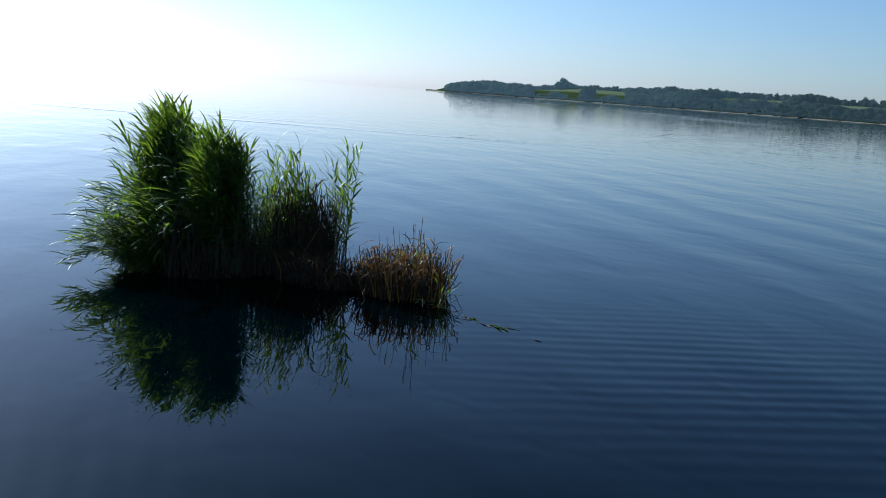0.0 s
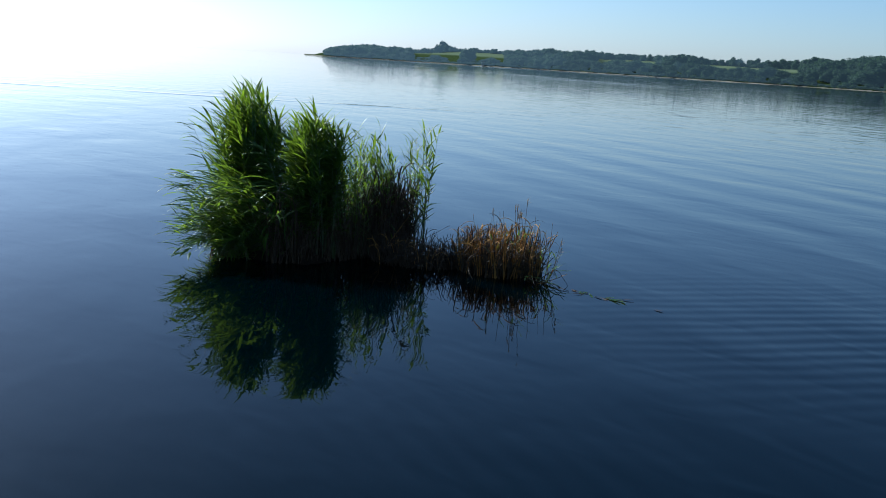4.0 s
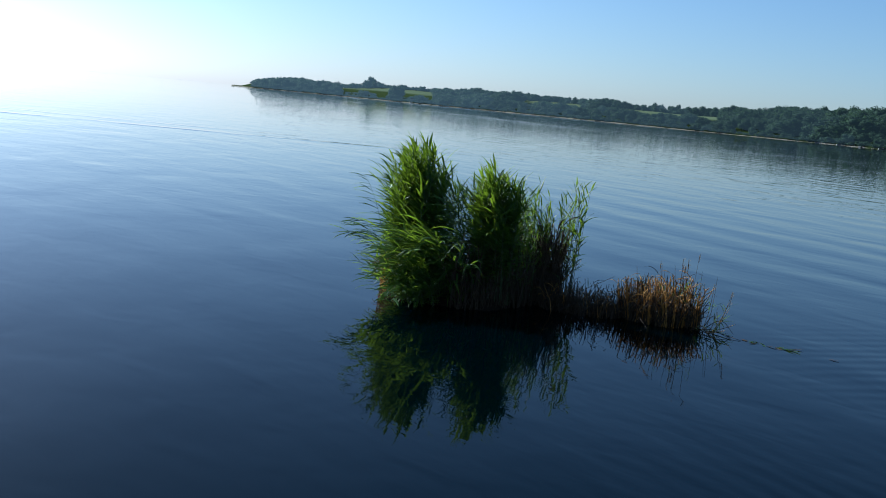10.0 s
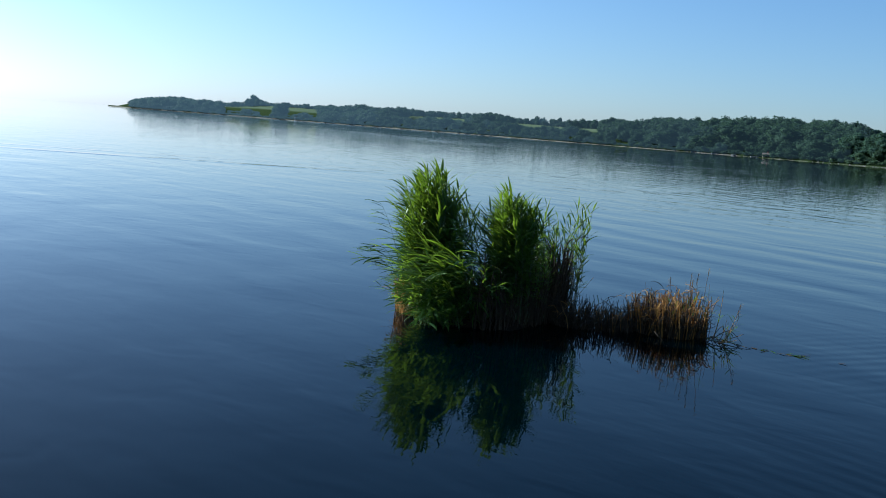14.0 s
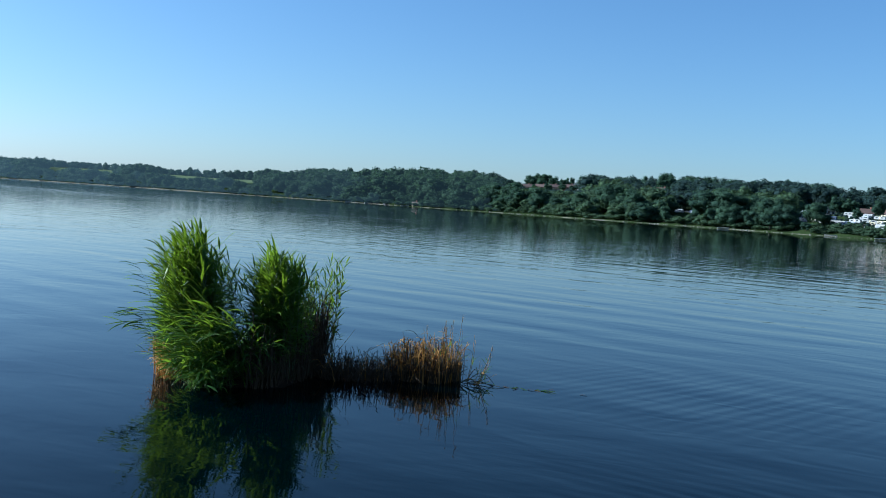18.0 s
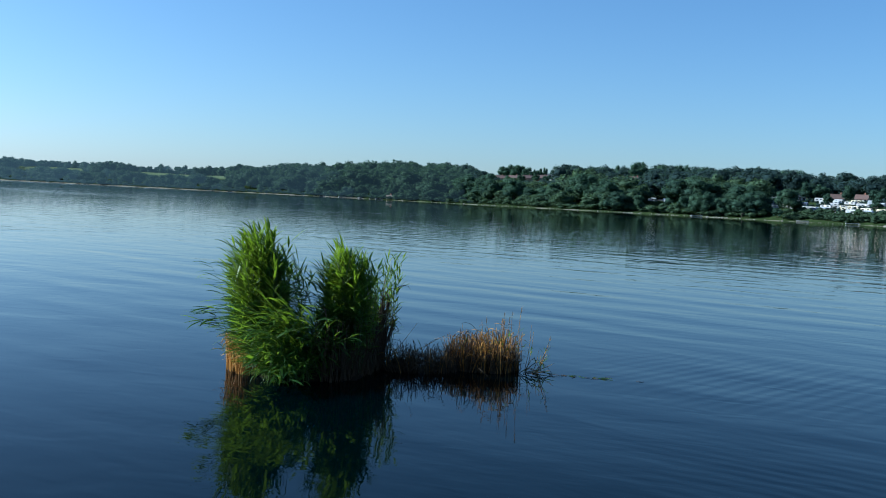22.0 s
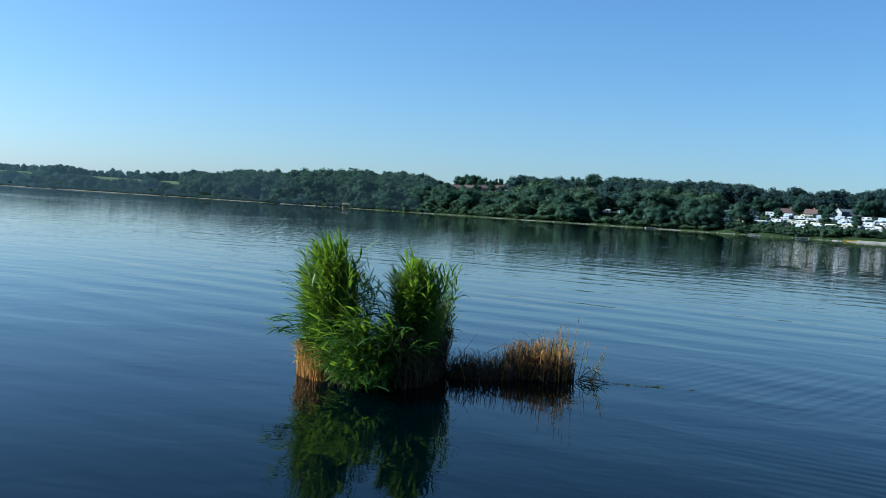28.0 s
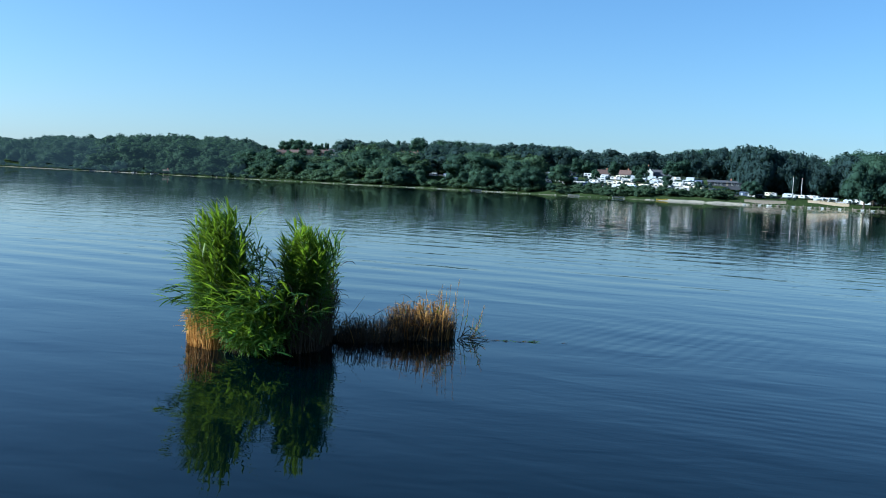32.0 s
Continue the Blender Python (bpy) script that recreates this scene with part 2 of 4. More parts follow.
# distance haze painted as glow in the leaves, stronger the farther the belt
HAZE = [leafy("haze_glow_leaves", [(0.2, (0.0110 * k, 0.0215 * k, 0.0120 * k)), (0.5, (0.0150 * k, 0.0285 * k, 0.0150 * k)), (0.85, (0.0200 * k, 0.0350 * k, 0.0170 * k))], 0.9, 0.32, 0.03, (0.05, 0.09, 0.02), 0.1, g, 0.1)
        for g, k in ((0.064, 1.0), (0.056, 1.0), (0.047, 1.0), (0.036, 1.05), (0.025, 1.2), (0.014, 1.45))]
MAT_BARK = plain("bark", (0.05, 0.035, 0.025), (0.13, 0.10, 0.075), 0.9, 1.5, 0, 0.5, 0.05)


# ---- mesh helpers ----
def mesh_of(name, verts, faces, mat, smooth=False):
    me = bpy.data.meshes.new(name)
    me.from_pydata([tuple(v) for v in verts], [], [tuple(f) for f in faces])
    me.materials.append(mat)
    if smooth:
        me.polygons.foreach_set("use_smooth", [True] * len(me.polygons))
    me.update()
    return me


def fast_mesh(name, verts, tris, mat, smooth=False):
    """A mesh of triangles out of arrays."""
    me = bpy.data.meshes.new(name)
    me.vertices.add(len(verts))
    me.vertices.foreach_set("co", np.asarray(verts, np.float32).ravel())
    me.loops.add(len(tris) * 3)
    me.loops.foreach_set("vertex_index", np.asarray(tris, np.int32).ravel())
    me.polygons.add(len(tris))
    me.polygons.foreach_set("loop_start", np.arange(0, len(tris) * 3, 3, dtype=np.int32))
    if smooth:
        me.polygons.foreach_set("use_smooth", [True] * len(tris))
    me.materials.append(mat)
    me.update(calc_edges=True)
    return me


def part(name, data, parent, m=None, label=""):
    """One mesh object under a thing or a part; data is a mesh."""
    ob = new(name, data)
    ob.parent = parent
    if m is not None:
        ob.matrix_basis = m
    return tagged(ob, label)


def boxes(name, specs, mat, bevel=0.0):
    """A mesh of boxes (centre, size), bevelled."""
    bm = bmesh.new()
    for c, s in specs:
        bmesh.ops.create_cube(bm, size=1.0, matrix=Matrix.Translation(c) @ Matrix.Diagonal((*s, 1)))
    if bevel:
        bmesh.ops.bevel(bm, geom=list(bm.edges), offset=bevel, segments=2, affect="EDGES", clamp_overlap=True)
    me = bpy.data.meshes.new(name)
    bm.to_mesh(me)
    bm.free()
    me.materials.append(mat)
    return me


def rod(name, pts, radii, mat, sides=6):
    """A tapered rod along points."""
    verts, faces = [], []
    tube(verts, faces, [Vector(p) for p in pts], radii, sides)
    return mesh_of(name, verts, faces, mat, True)


def tube(verts, faces, pts, radii, sides=4):
    base = len(verts)
    for i, p in enumerate(pts):
        d = (pts[min(i + 1, len(pts) - 1)] - pts[max(i - 1, 0)]).normalized()
        a = d.cross(Vector((0.31, 0.95, 0.05))).normalized()
        b = d.cross(a)
        for k in range(sides):
            w = 2 * math.pi * k / sides
            verts.append(p + (a * math.cos(w) + b * math.sin(w)) * radii[i])
    for i in range(len(pts) - 1):
        for k in range(sides):
            q, r = base + i * sides + k, base + i * sides + (k + 1) % sides
            faces.append((q, r, r + sides, q + sides))
    faces.append(tuple(base + k for k in range(sides))[::-1])
    faces.append(tuple(base + (len(pts) - 1) * sides + k for k in range(sides)))


# ---- water ----
def build_water():
    rings = [0, 6, 15, 40, 120, 400, 1300, 4600]
    verts, faces, n = [(0, 0, 0)], [], 48
    for r in rings[1:]:
        verts += [(r * math.cos(2 * math.pi * k / n), r * math.sin(2 * math.pi * k / n), 0) for k in range(n)]
    for k in range(n):
        faces.append((0, 1 + k, 1 + (k + 1) % n))
    for i in range(len(rings) - 2):
        a, b = 1 + i * n, 1 + (i + 1) * n
        for k in range(n):
            faces.append((a + k, b + k, b + (k + 1) % n, a + (k + 1) % n))
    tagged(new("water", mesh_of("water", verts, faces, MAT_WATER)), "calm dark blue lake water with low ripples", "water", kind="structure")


build_water()


# ---- reeds ----
def leaf_blade(verts, faces, root, heading, rise, length, width, droop, rng, twist=0.0):
    """A long pointed leaf, folded along its rib, that rises and then bends over."""
    segs = 6
    p, ang = Vector(root), rise
    side = Vector((-math.sin(heading), math.cos(heading), 0))
    base = len(verts)
    for i in range(segs + 1):
        s = i / segs
        w = width * (0.35 + 2.1 * s) if s < 0.3 else width * (1 - ((s - 0.3) / 0.7) ** 1.6)
        w = max(w, 0.0006)
        d = Vector((math.cos(heading) * math.cos(ang), math.sin(heading) * math.cos(ang), math.sin(ang)))
        up = side.cross(d)
        sd = side * math.cos(twist * s) + up * math.sin(twist * s)
        verts += [p - sd * w + up * (w * 0.35), p, p + sd * w + up * (w * 0.35)]
        p = p + d * (length / segs)
        ang -= droop / segs * (0.5 + s)
    for i in range(segs):
        q = base + i * 3
        faces += [(q, q + 1, q + 4, q + 3), (q + 1, q + 2, q + 5, q + 4)]


def reed_meshes(h, lean, leaves, leaf_len, first, rng, droop=1.3, lee=0.6, low=12, high=62, wide=1.0):
    """The stem and the leaves of one reed; the wind has combed most leaves towards +x."""
    sv, sf, lv, lf = [], [], [], []
    sway = rng.uniform(-0.03, 0.03) * h
    curve = [Vector((lean * h * s * s, sway * math.sin(s * 4), h * s * (1 - 0.22 * lean * s))) for s in [i / 7 for i in range(8)]]
    tube(sv, sf, curve, [0.0055 * (1 - 0.75 * i / 7) + 0.0008 for i in range(8)], 4)
    for k in range(leaves):
        s = first + (1 - first) * (k + rng.uniform(-0.35, 0.35)) / max(leaves - 1, 1)
        s = min(max(s, 0.05), 0.995)
        i = min(int(s * 7), 6)
        root = curve[i].lerp(curve[i + 1], s * 7 - i)
        heading = rng.gauss(0.0, 0.42) if rng.random() < lee else rng.uniform(0.8, 5.5)
        f = (s - first) / (1 - first)
        ln = leaf_len * rng.uniform(0.65, 1.2) * (0.75 + 0.4 * math.sin(math.pi * min(1, f * 0.85 + 0.1)))
        rise = radians(rng.uniform(low, low + 30) + (high - low) * min(1.0, max(0.0, f)) ** 1.3) - lean * 0.2
        leaf_blade(lv, lf, root, heading, rise, ln, rng.uniform(0.0125, 0.0205) * wide, droop * rng.uniform(0.3, 1.3), rng, rng.uniform(-0.9, 0.9))
    return mesh_of("reed_stem", sv, sf, MAT_STEM, True), mesh_of("reed_leaves", lv, lf, MAT_REED, True)


_rng = random.Random(7)
WIND = 232.0
DENSE = [reed_meshes(1.9, _rng.uniform(0.0, 0.06), 22, 0.38, 0.32, _rng, 1.0, 0.72, 8, 46) for _ in range(14)]
TALL = [reed_meshes(1.9, _rng.uniform(0.0, 0.06), 23, 0.39, 0.16, _rng, 1.0, 0.80, 2, 44) for _ in range(20)]
SLIM = [reed_meshes(1.65, _rng.uniform(0.0, 0.06), 11, 0.30, 0.26, _rng, 0.9, 0.60, 20, 54, 0.9) for _ in range(12)]
ARCH = [reed_meshes(1.15, _rng.uniform(0.35, 0.85), 12, 0.54, 0.16, _rng, 1.3, 0.80, 4, 30, 1.1) for _ in range(14)]



def reed_clump(label, kinds, count, centre, radii, turn, top, rng, tilt=4.0, comb=3.0, spread=32.0, aim=WIND, name="reed_clump"):
    """A clump of reeds on an oval; each leans outwards by tilt degrees and downwind by comb degrees."""
    thing = new(name)
    thing.location = (*centre, 0)
    tagged(thing, label, "reeds", "reed island")
    for _ in range(count):
        while True:
            u, v = rng.uniform(-1, 1), rng.uniform(-1, 1)
            if u * u + v * v < 1:
                break
        x, y = u * radii[0], v * radii[1]
        x, y = x * math.cos(turn) - y * math.sin(turn), x * math.sin(turn) + y * math.cos(turn)
        stem, leaves = rng.choice(kinds)
        size = top(u, v) * (1.06 - min(0.45, abs(rng.gauss(0, 0.16))))
        heading = radians(aim + rng.gauss(0, spread))
        far = max(math.hypot(x, y), 0.01)
        lx = x / far * tilt * math.hypot(u, v) + comb * math.cos(radians(aim)) + rng.gauss(0, 3.6)
        ly = y / far * tilt * math.hypot(u, v) + comb * math.sin(radians(aim)) + rng.gauss(0, 3.6)
        m = Matrix.Translation((x, y, -0.03)) @ Matrix.Rotation(radians(math.hypot(lx, ly)), 4, Vector((-ly, lx, 0.0001))) @ Matrix.Rotation(heading, 4, "Z") @ Matrix.Diagonal((size, size, size, 1))
        r = part("reed", stem, thing, m)
        part("leaves", leaves, r)
    return thing


rr = random.Random(21)
reed_clump("tall leafy green reeds standing in the lake, sunlit", TALL, 160, (-2.46, -1.64), (0.38, 0.26), -1.0, lambda u, v: 0.99 - 0.22 * (u * u + v * v), rr, 1, 1, 35)
reed_clump("shorter green reeds round the foot of the tall ones", TALL, 46, (-2.44, -1.66), (0.48, 0.32), -1.0, lambda u, v: 0.72 - 0.25 * (u * u + v * v), rr, 2, 2, 35)
reed_clump("green reeds of middling height behind the tall ones", TALL, 40, (-2.26, -1.26), (0.22, 0.20), 0.0, lambda u, v: 0.80 - 0.10 * (u * u + v * v), rr, 3, 2)
reed_clump("green reeds leaning from the tall clump towards the gap", TALL, 20, (-2.06, -1.86), (0.12, 0.22), 0.0, lambda u, v: 0.52 - 0.14 * u, rr, 3, 6, 50, 250)
reed_clump("tall dense green reeds, dark on the side away from the sun", DENSE, 150, (-1.23, -1.47), (0.21, 0.20), 0.6, lambda u, v: 0.90 - 0.16 * (u * u + v * v), rr, 3, 1, 35)
reed_clump("slender green reeds with gaps between the stems", SLIM, 66, (-1.42, -0.46), (0.20, 0.24), 0.3, lambda u, v: 0.98 - 0.36 * (u * u + v * v), rr, 6, 2)
reed_clump("few slender upright reeds beside the brown stubble", SLIM, 16, (-1.18, 0.10), (0.07, 0.11), 0.0, lambda u, v: 0.98 - 0.15 * (u * u + v * v), rr, 1, 0)
reed_clump("low green reeds bending out over the water", ARCH, 40, (-1.76, -1.98), (0.28, 0.26), 0.0, lambda u, v: 0.62 + 0.36 * abs(math.sin(u * 7 + v * 5)) - 0.14 * abs(u), rr, 6, 3, 38, 245)
reed_clump("drooping green reeds between the two tall clumps", ARCH, 58, (-1.62, -1.62), (0.26, 0.30), 0.3, lambda u, v: 1.02 - 0.20 * (u * u + v * v), rr, 5, 3, 42, 235)
reed_clump("short green reeds along the edge of the water", ARCH, 36, (-1.80, -2.14), (0.36, 0.16), 0.25, lambda u, v: 0.52, rr, 4, 2, 45, 255)
reed_clump("low green reeds trailing their leaves in the lake", ARCH, 26, (-1.88, -2.34), (0.26, 0.12), -0.2, lambda u, v: 0.60, rr, 3, 3, 34, 245)
reed_clump("low green reeds dipping their tips into the water", ARCH, 28, (-1.70, -2.40), (0.30, 0.16), 0.1, lambda u, v: 0.44, rr, 5, 4, 40, 250)
reed_clump("short shaded reeds filling the middle of the islet", SLIM, 130, (-1.42, -1.02), (0.42, 0.75), 0.22, lambda u, v: 0.58, rr, 3, 1)


def bowed_reed(base, tip, arch, rng):
    """A single reed that bows from its base to a tip, its leaves hanging out downwind near the end."""
    b, t = Vector((*base, 0.0)), Vector(tip)
    mid = b.lerp(t, 0.45) + Vector((0, 0, arch))
    pts = [b * (1 - s) ** 2 + mid * (2 * s * (1 - s)) + t * s * s for s in [i / 9 for i in range(10)]]
    sv, sf, lv, lf = [], [], [], []
    tube(sv, sf, pts, [0.005 - 0.0004 * i for i in range(10)], 4)
    way = math.atan2(t.y - b.y, t.x - b.x)
    for k in range(12):
        s = 0.45 + 0.55 * k / 11
        i = min(int(s * 9), 8)
        root = pts[i].lerp(pts[i + 1], s * 9 - i)
        leaf_blade(lv, lf, root, way + rng.gauss(0, 0.35), rng.uniform(-0.1, 0.5), rng.uniform(0.20, 0.36), rng.uniform(0.014, 0.021), rng.uniform(0.4, 1.0), rng, rng.uniform(-0.8, 0.8))
    thing = new("bowed_reed", mesh_of("bowed_reed", sv, sf, MAT_STEM, True))
    tagged(thing, "single green reed bowed over the water, leaves trailing", "reeds", "reed island")
    part("leaves", mesh_of("leaves", lv, lf, MAT_REED, True), thing)


for base, tip, arch in (((-2.6, -2.0), (-2.98, -2.24, 1.46), 0.45), ((-2.62, -2.0), (-3.0, -2.40, 0.80), 0.6), ((-2.6, -2.05), (-2.96, -2.46, 0.72), 0.55), ((-2.5, -2.1), (-2.90, -2.40, 0.90), 0.55),
                        ((-1.95, -2.4), (-1.92, -3.02, 0.36), 0.5), ((-1.85, -2.4), (-1.74, -3.08, 0.34), 0.45), ((-1.75, -2.45), (-1.50, -3.2, 0.20), 0.4), ((-1.7, -2.4), (-1.36, -3.2, 0.17), 0.42), ((-1.8, -2.45), (-1.65, -3.05, 0.12), 0.4),
                        ((-1.5, -2.3), (-1.35, -2.8, 0.12), 0.5), ((-2.1, -2.4), (-2.0, -2.9, 0.22), 0.5), ((-2.2, -2.35), (-2.2, -2.75, 0.28), 0.55), ((-1.35, -1.8), (-1.78, -1.95, 1.32), 0.3), ((-1.35, -1.8), (-1.72, -1.9, 1.12), 0.3), ((-1.4, -1.7), (-1.82, -1.75, 1.22), 0.3)):
    bowed_reed(base, tip, arch, rr)


# ---- dead straw ----
def straw_mesh(h, bend, rng, mat=None):
    v, f = [], []
    k = rng.uniform(0.55, 0.95)
    pts = [Vector((0, 0, -0.05)), Vector((bend * 0.15 * h, 0, h * 0.45)), Vector((bend * 0.4 * h, 0, h * k)), Vector((bend * h * (0.5 + 0.4 * rng.random()), rng.uniform(-0.1, 0.1) * h, h * (1 if bend < 0.6 else k * 0.9)))]
    tube(v, f, pts, [0.006, 0.0055, 0.005, 0.0035], 4)
    if rng.random() < 0.6:
        leaf_blade(v, f, pts[2], rng.uniform(0, 6.28), rng.uniform(0.0, 1.1), h * rng.uniform(0.3, 0.6), 0.007, 2.0, rng, 1.0)
    return mesh_of("straw", v, f, mat or MAT_STRAW)


UPRIGHT = [straw_mesh(0.5, abs(_rng.gauss(0.0, 0.10)), _rng) for _ in range(14)]
STRAW = [straw_mesh(0.5, abs(_rng.gauss(0.1, 0.35)), _rng) for _ in range(24)]
OLD = [straw_mesh(0.5, abs(_rng.gauss(0.1, 0.35)), _rng, MAT_OLD_SHADE) for _ in range(14)]


def straw_bed(name, label, count, place, height, rng, lean=9, kinds=None, fill=0, litter=None):
    thing = new(name)
    tagged(thing, label, "reeds", "reed island")
    for _ in range(count):
        x, y = place(rng)
        s = height(x, y) / 0.5 * rng.uniform(0.7, 1.12)
        m = pose(x, y, 0, rng.gauss(0, lean), rng.gauss(0, lean), rng.uniform(0, 360)) @ Matrix.Diagonal((min(s, 1.3), min(s, 1.3), s, 1))
        part("stalk", rng.choice(kinds or STRAW), thing, m)
    # the thick of the bed, too dense to count
    verts, faces = [], []
    for _ in range(fill):
        x, y = place(rng)
        s = height(x, y) / 0.5 * rng.uniform(0.3, 0.75)
        m = pose(x, y, 0, rng.gauss(0, lean * 1.6), rng.gauss(0, lean * 1.6), rng.uniform(0, 360)) @ Matrix.Diagonal((1, 1, s, 1))
        src, k = rng.choice(kinds or STRAW), len(verts)
        verts += [m @ v.co for v in src.vertices]
        faces += [tuple(k + i for i in p.vertices) for p in src.polygons]
    # default litter is the shade-darkened brown, painting the bed's lower part dark
    if fill:
        tagged(part("straw_litter", mesh_of("straw_litter", verts, faces, litter or MAT_OLD_SHADE), thing, None, "dense broken straw"), kind="stuff")
    return thing


def in_oval(cx, cy, rx, ry, turn):
    def place(rng):
        while True:
            u, v = rng.uniform(-1, 1), rng.uniform(-1, 1)
            if u * u + v * v < 1:
                break
        return cx + u * rx * math.cos(turn) - v * ry * math.sin(turn), cy + u * rx * math.sin(turn) + v * ry * math.cos(turn)
    return place


straw_bed("reed_stubble", "broken golden brown reed stubble at the end of the islet", 300, in_oval(0.36, 0.05, 0.56, 0.50, 0.12), lambda x, y: 0.55 - 0.16 * abs(x - 0.50) - 0.7 * max(0.0, x - 0.66), rr, 8.5, STRAW[:16] + UPRIGHT[:4] + OLD[:10], 560)
straw_bed("reed_stubble", "low brown stubble joining the clumps, darkened as in shade", 160, in_oval(-0.45, -0.55, 0.60, 0.44, 0.5), lambda x, y: 0.36, rr, 9, OLD + STRAW[:4], 300)
straw_bed("dead_reeds", "old orange straw stems round the foot of the reeds", 260, in_oval(-2.62, -1.76, 0.54, 0.28, -1.0), lambda x, y: 0.48, rr, 3.5, UPRIGHT, 260, MAT_STRAW)
straw_bed("dead_reeds", "dead brown stems among the green reeds, darkened as in shade", 280, in_oval(-1.38, -1.0, 0.44, 1.18, 0.10), lambda x, y: 0.74, rr, 6, OLD, 620)


# these dark stems also paint the shaded foot of the slender reeds
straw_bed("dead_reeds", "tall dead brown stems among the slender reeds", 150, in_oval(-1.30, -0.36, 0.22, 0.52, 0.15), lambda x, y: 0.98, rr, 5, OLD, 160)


# ---- peat base of the islet ----
def build_peat():
    lobes = [(-2.5, -1.75, 0.42), (-2.1, -2.0, 0.36), (-1.7, -2.0, 0.5), (-1.25, -1.7, 0.5), (-1.4, -1.1, 0.55), (-1.4, -0.4, 0.4), (-0.75, -0.7, 0.45), (-0.2, -0.35, 0.4), (0.3, -0.15, 0.42), (0.60, -0.02, 0.27)]
    n, ext = 70, (-3.1, 1.4, -3.0, 0.6)
    verts, faces, idx = [], [], {}
    for j in range(n):
        for i in range(n):
            x, y = ext[0] + (ext[1] - ext[0]) * i / (n - 1), ext[2] + (ext[3] - ext[2]) * j / (n - 1)
            d = sum(math.exp(-((x - a) ** 2 + (y - b) ** 2) / (0.36 * r * r)) for a, b, r in lobes)
            z = min(0.20, 0.2 * (d - 0.35)) + 0.05 * noise.noise((x * 6, y * 6, 0)) + 0.02 * noise.noise((x * 17, y * 17, 3))
            if z > -0.06:
                idx[i, j] = len(verts)
                verts.append((x, y, z))
    for (i, j) in idx:
        q = [(i, j), (i + 1, j), (i + 1, j + 1), (i, j + 1)]
        if all(c in idx for c in q):
            faces.append(tuple(idx[c] for c in q))
    tagged(new("peat_mound", mesh_of("peat_mound", verts, faces, MAT_PEAT, True)), "dark wet peat and roots under the reeds", "soil", kind="structure")


build_peat()


# ---- stalks, twigs and floating stems at the tip of the islet ----
def dry_stalk(base, tip, rng, plume=True):
    b, t = Vector((*base, 0.0)), Vector(tip)
    pts = [b.lerp(t, s) + Vector((0.02 * math.sin(s * 3), 0.02 * math.sin(s * 4 + 1), 0)) for s in (0, 0.33, 0.66, 1.0)]
    v, f = [], []
    tube(v, f, pts, [0.0045, 0.004, 0.003, 0.002], 4)
    thing = new("dry_stalk", mesh_of("dry_stalk", v, f, MAT_STRAW))
    tagged(thing, "thin dry reed stalk with a small brown plume" if plume else "thin bare reed stalk rising from the stubble", "reed stalk", "dry stalks in the stubble")
    if plume:
        head = part("plume", rod("plume", [pts[-1] - Vector((0, 0, 0.08)), pts[-1], pts[-1] + Vector((0.006, 0.002, 0.02))], [0.003, 0.0035, 0.001], MAT_PLUME, 5), thing, None, "dry brown plume")
        for _ in range(8):
            v, f = [], []
            leaf_blade(v, f, pts[-1] - Vector((0, 0, rng.uniform(0, 0.07))), rng.uniform(-0.6, 1.2), rng.uniform(0.4, 1.3), rng.uniform(0.03, 0.06), 0.0025, 1.4, rng)
            part("spikelet", mesh_of("spikelet", v, f, MAT_PLUME), head)
    for _ in range(2):
        v, f = [], []
        leaf_blade(v, f, pts[1].lerp(pts[2], rng.random()), rng.uniform(0, 6.28), 0.9, rng.uniform(0.12, 0.22), 0.006, 1.0, rng)
        part("leaf", mesh_of("leaf", v, f, MAT_REED), thing, None, "narrow green leaf")


for base, tip, plume in (((0.74, -0.1), (0.80, -0.14, 0.88), True), ((0.80, -0.1), (0.93, -0.12, 0.96), True), ((0.70, -0.2), (0.68, -0.25, 0.80), False), ((0.86, 0.05), (0.88, 0.1, 0.74), False),
                         ((0.45, -0.1), (0.42, -0.15, 0.78), True), ((0.35, 0.05), (0.30, 0.1, 0.72), False), ((0.10, -0.1), (0.05, -0.1, 0.66), False), ((1.02, 0.0), (1.10, 0.05, 0.62), False),
                         ((0.55, -0.3), (0.60, -0.35, 0.72), False), ((0.62, 0.0), (0.66, -0.02, 0.85), True), ((-1.0, -0.75), (-0.51, -0.56, 0.68), False), ((-1.0, -0.5), (-0.15, -0.3, 0.50), False), ((1.18, 0.0), (1.35, 0.04, 0.55), True), ((1.12, -0.02), (1.19, 0.03, 0.34), False), ((1.15, 0.0), (1.32, 0.08, 0.44), True)):
    dry_stalk(base, tip, rr, plume)
for _ in range(8):
    x, y, h = rr.gauss(0.74, 0.14), rr.gauss(0.05, 0.16), rr.uniform(0.56, 0.84)
    dry_stalk((x, y), (x + rr.gauss(0.06, 0.07), y + rr.gauss(0, 0.06), h), rr, h > 0.7)
for base, tip in (((1.16, 0.0), (1.34, 0.04, 0.36)), ((1.20, -0.05), (1.24, -0.06, 0.30)), ((1.1, 0.04), (1.42, 0.1, 0.16)), ((1.12, -0.08), (1.40, -0.14, 0.10))):
    dry_stalk(base, tip, rr, False)


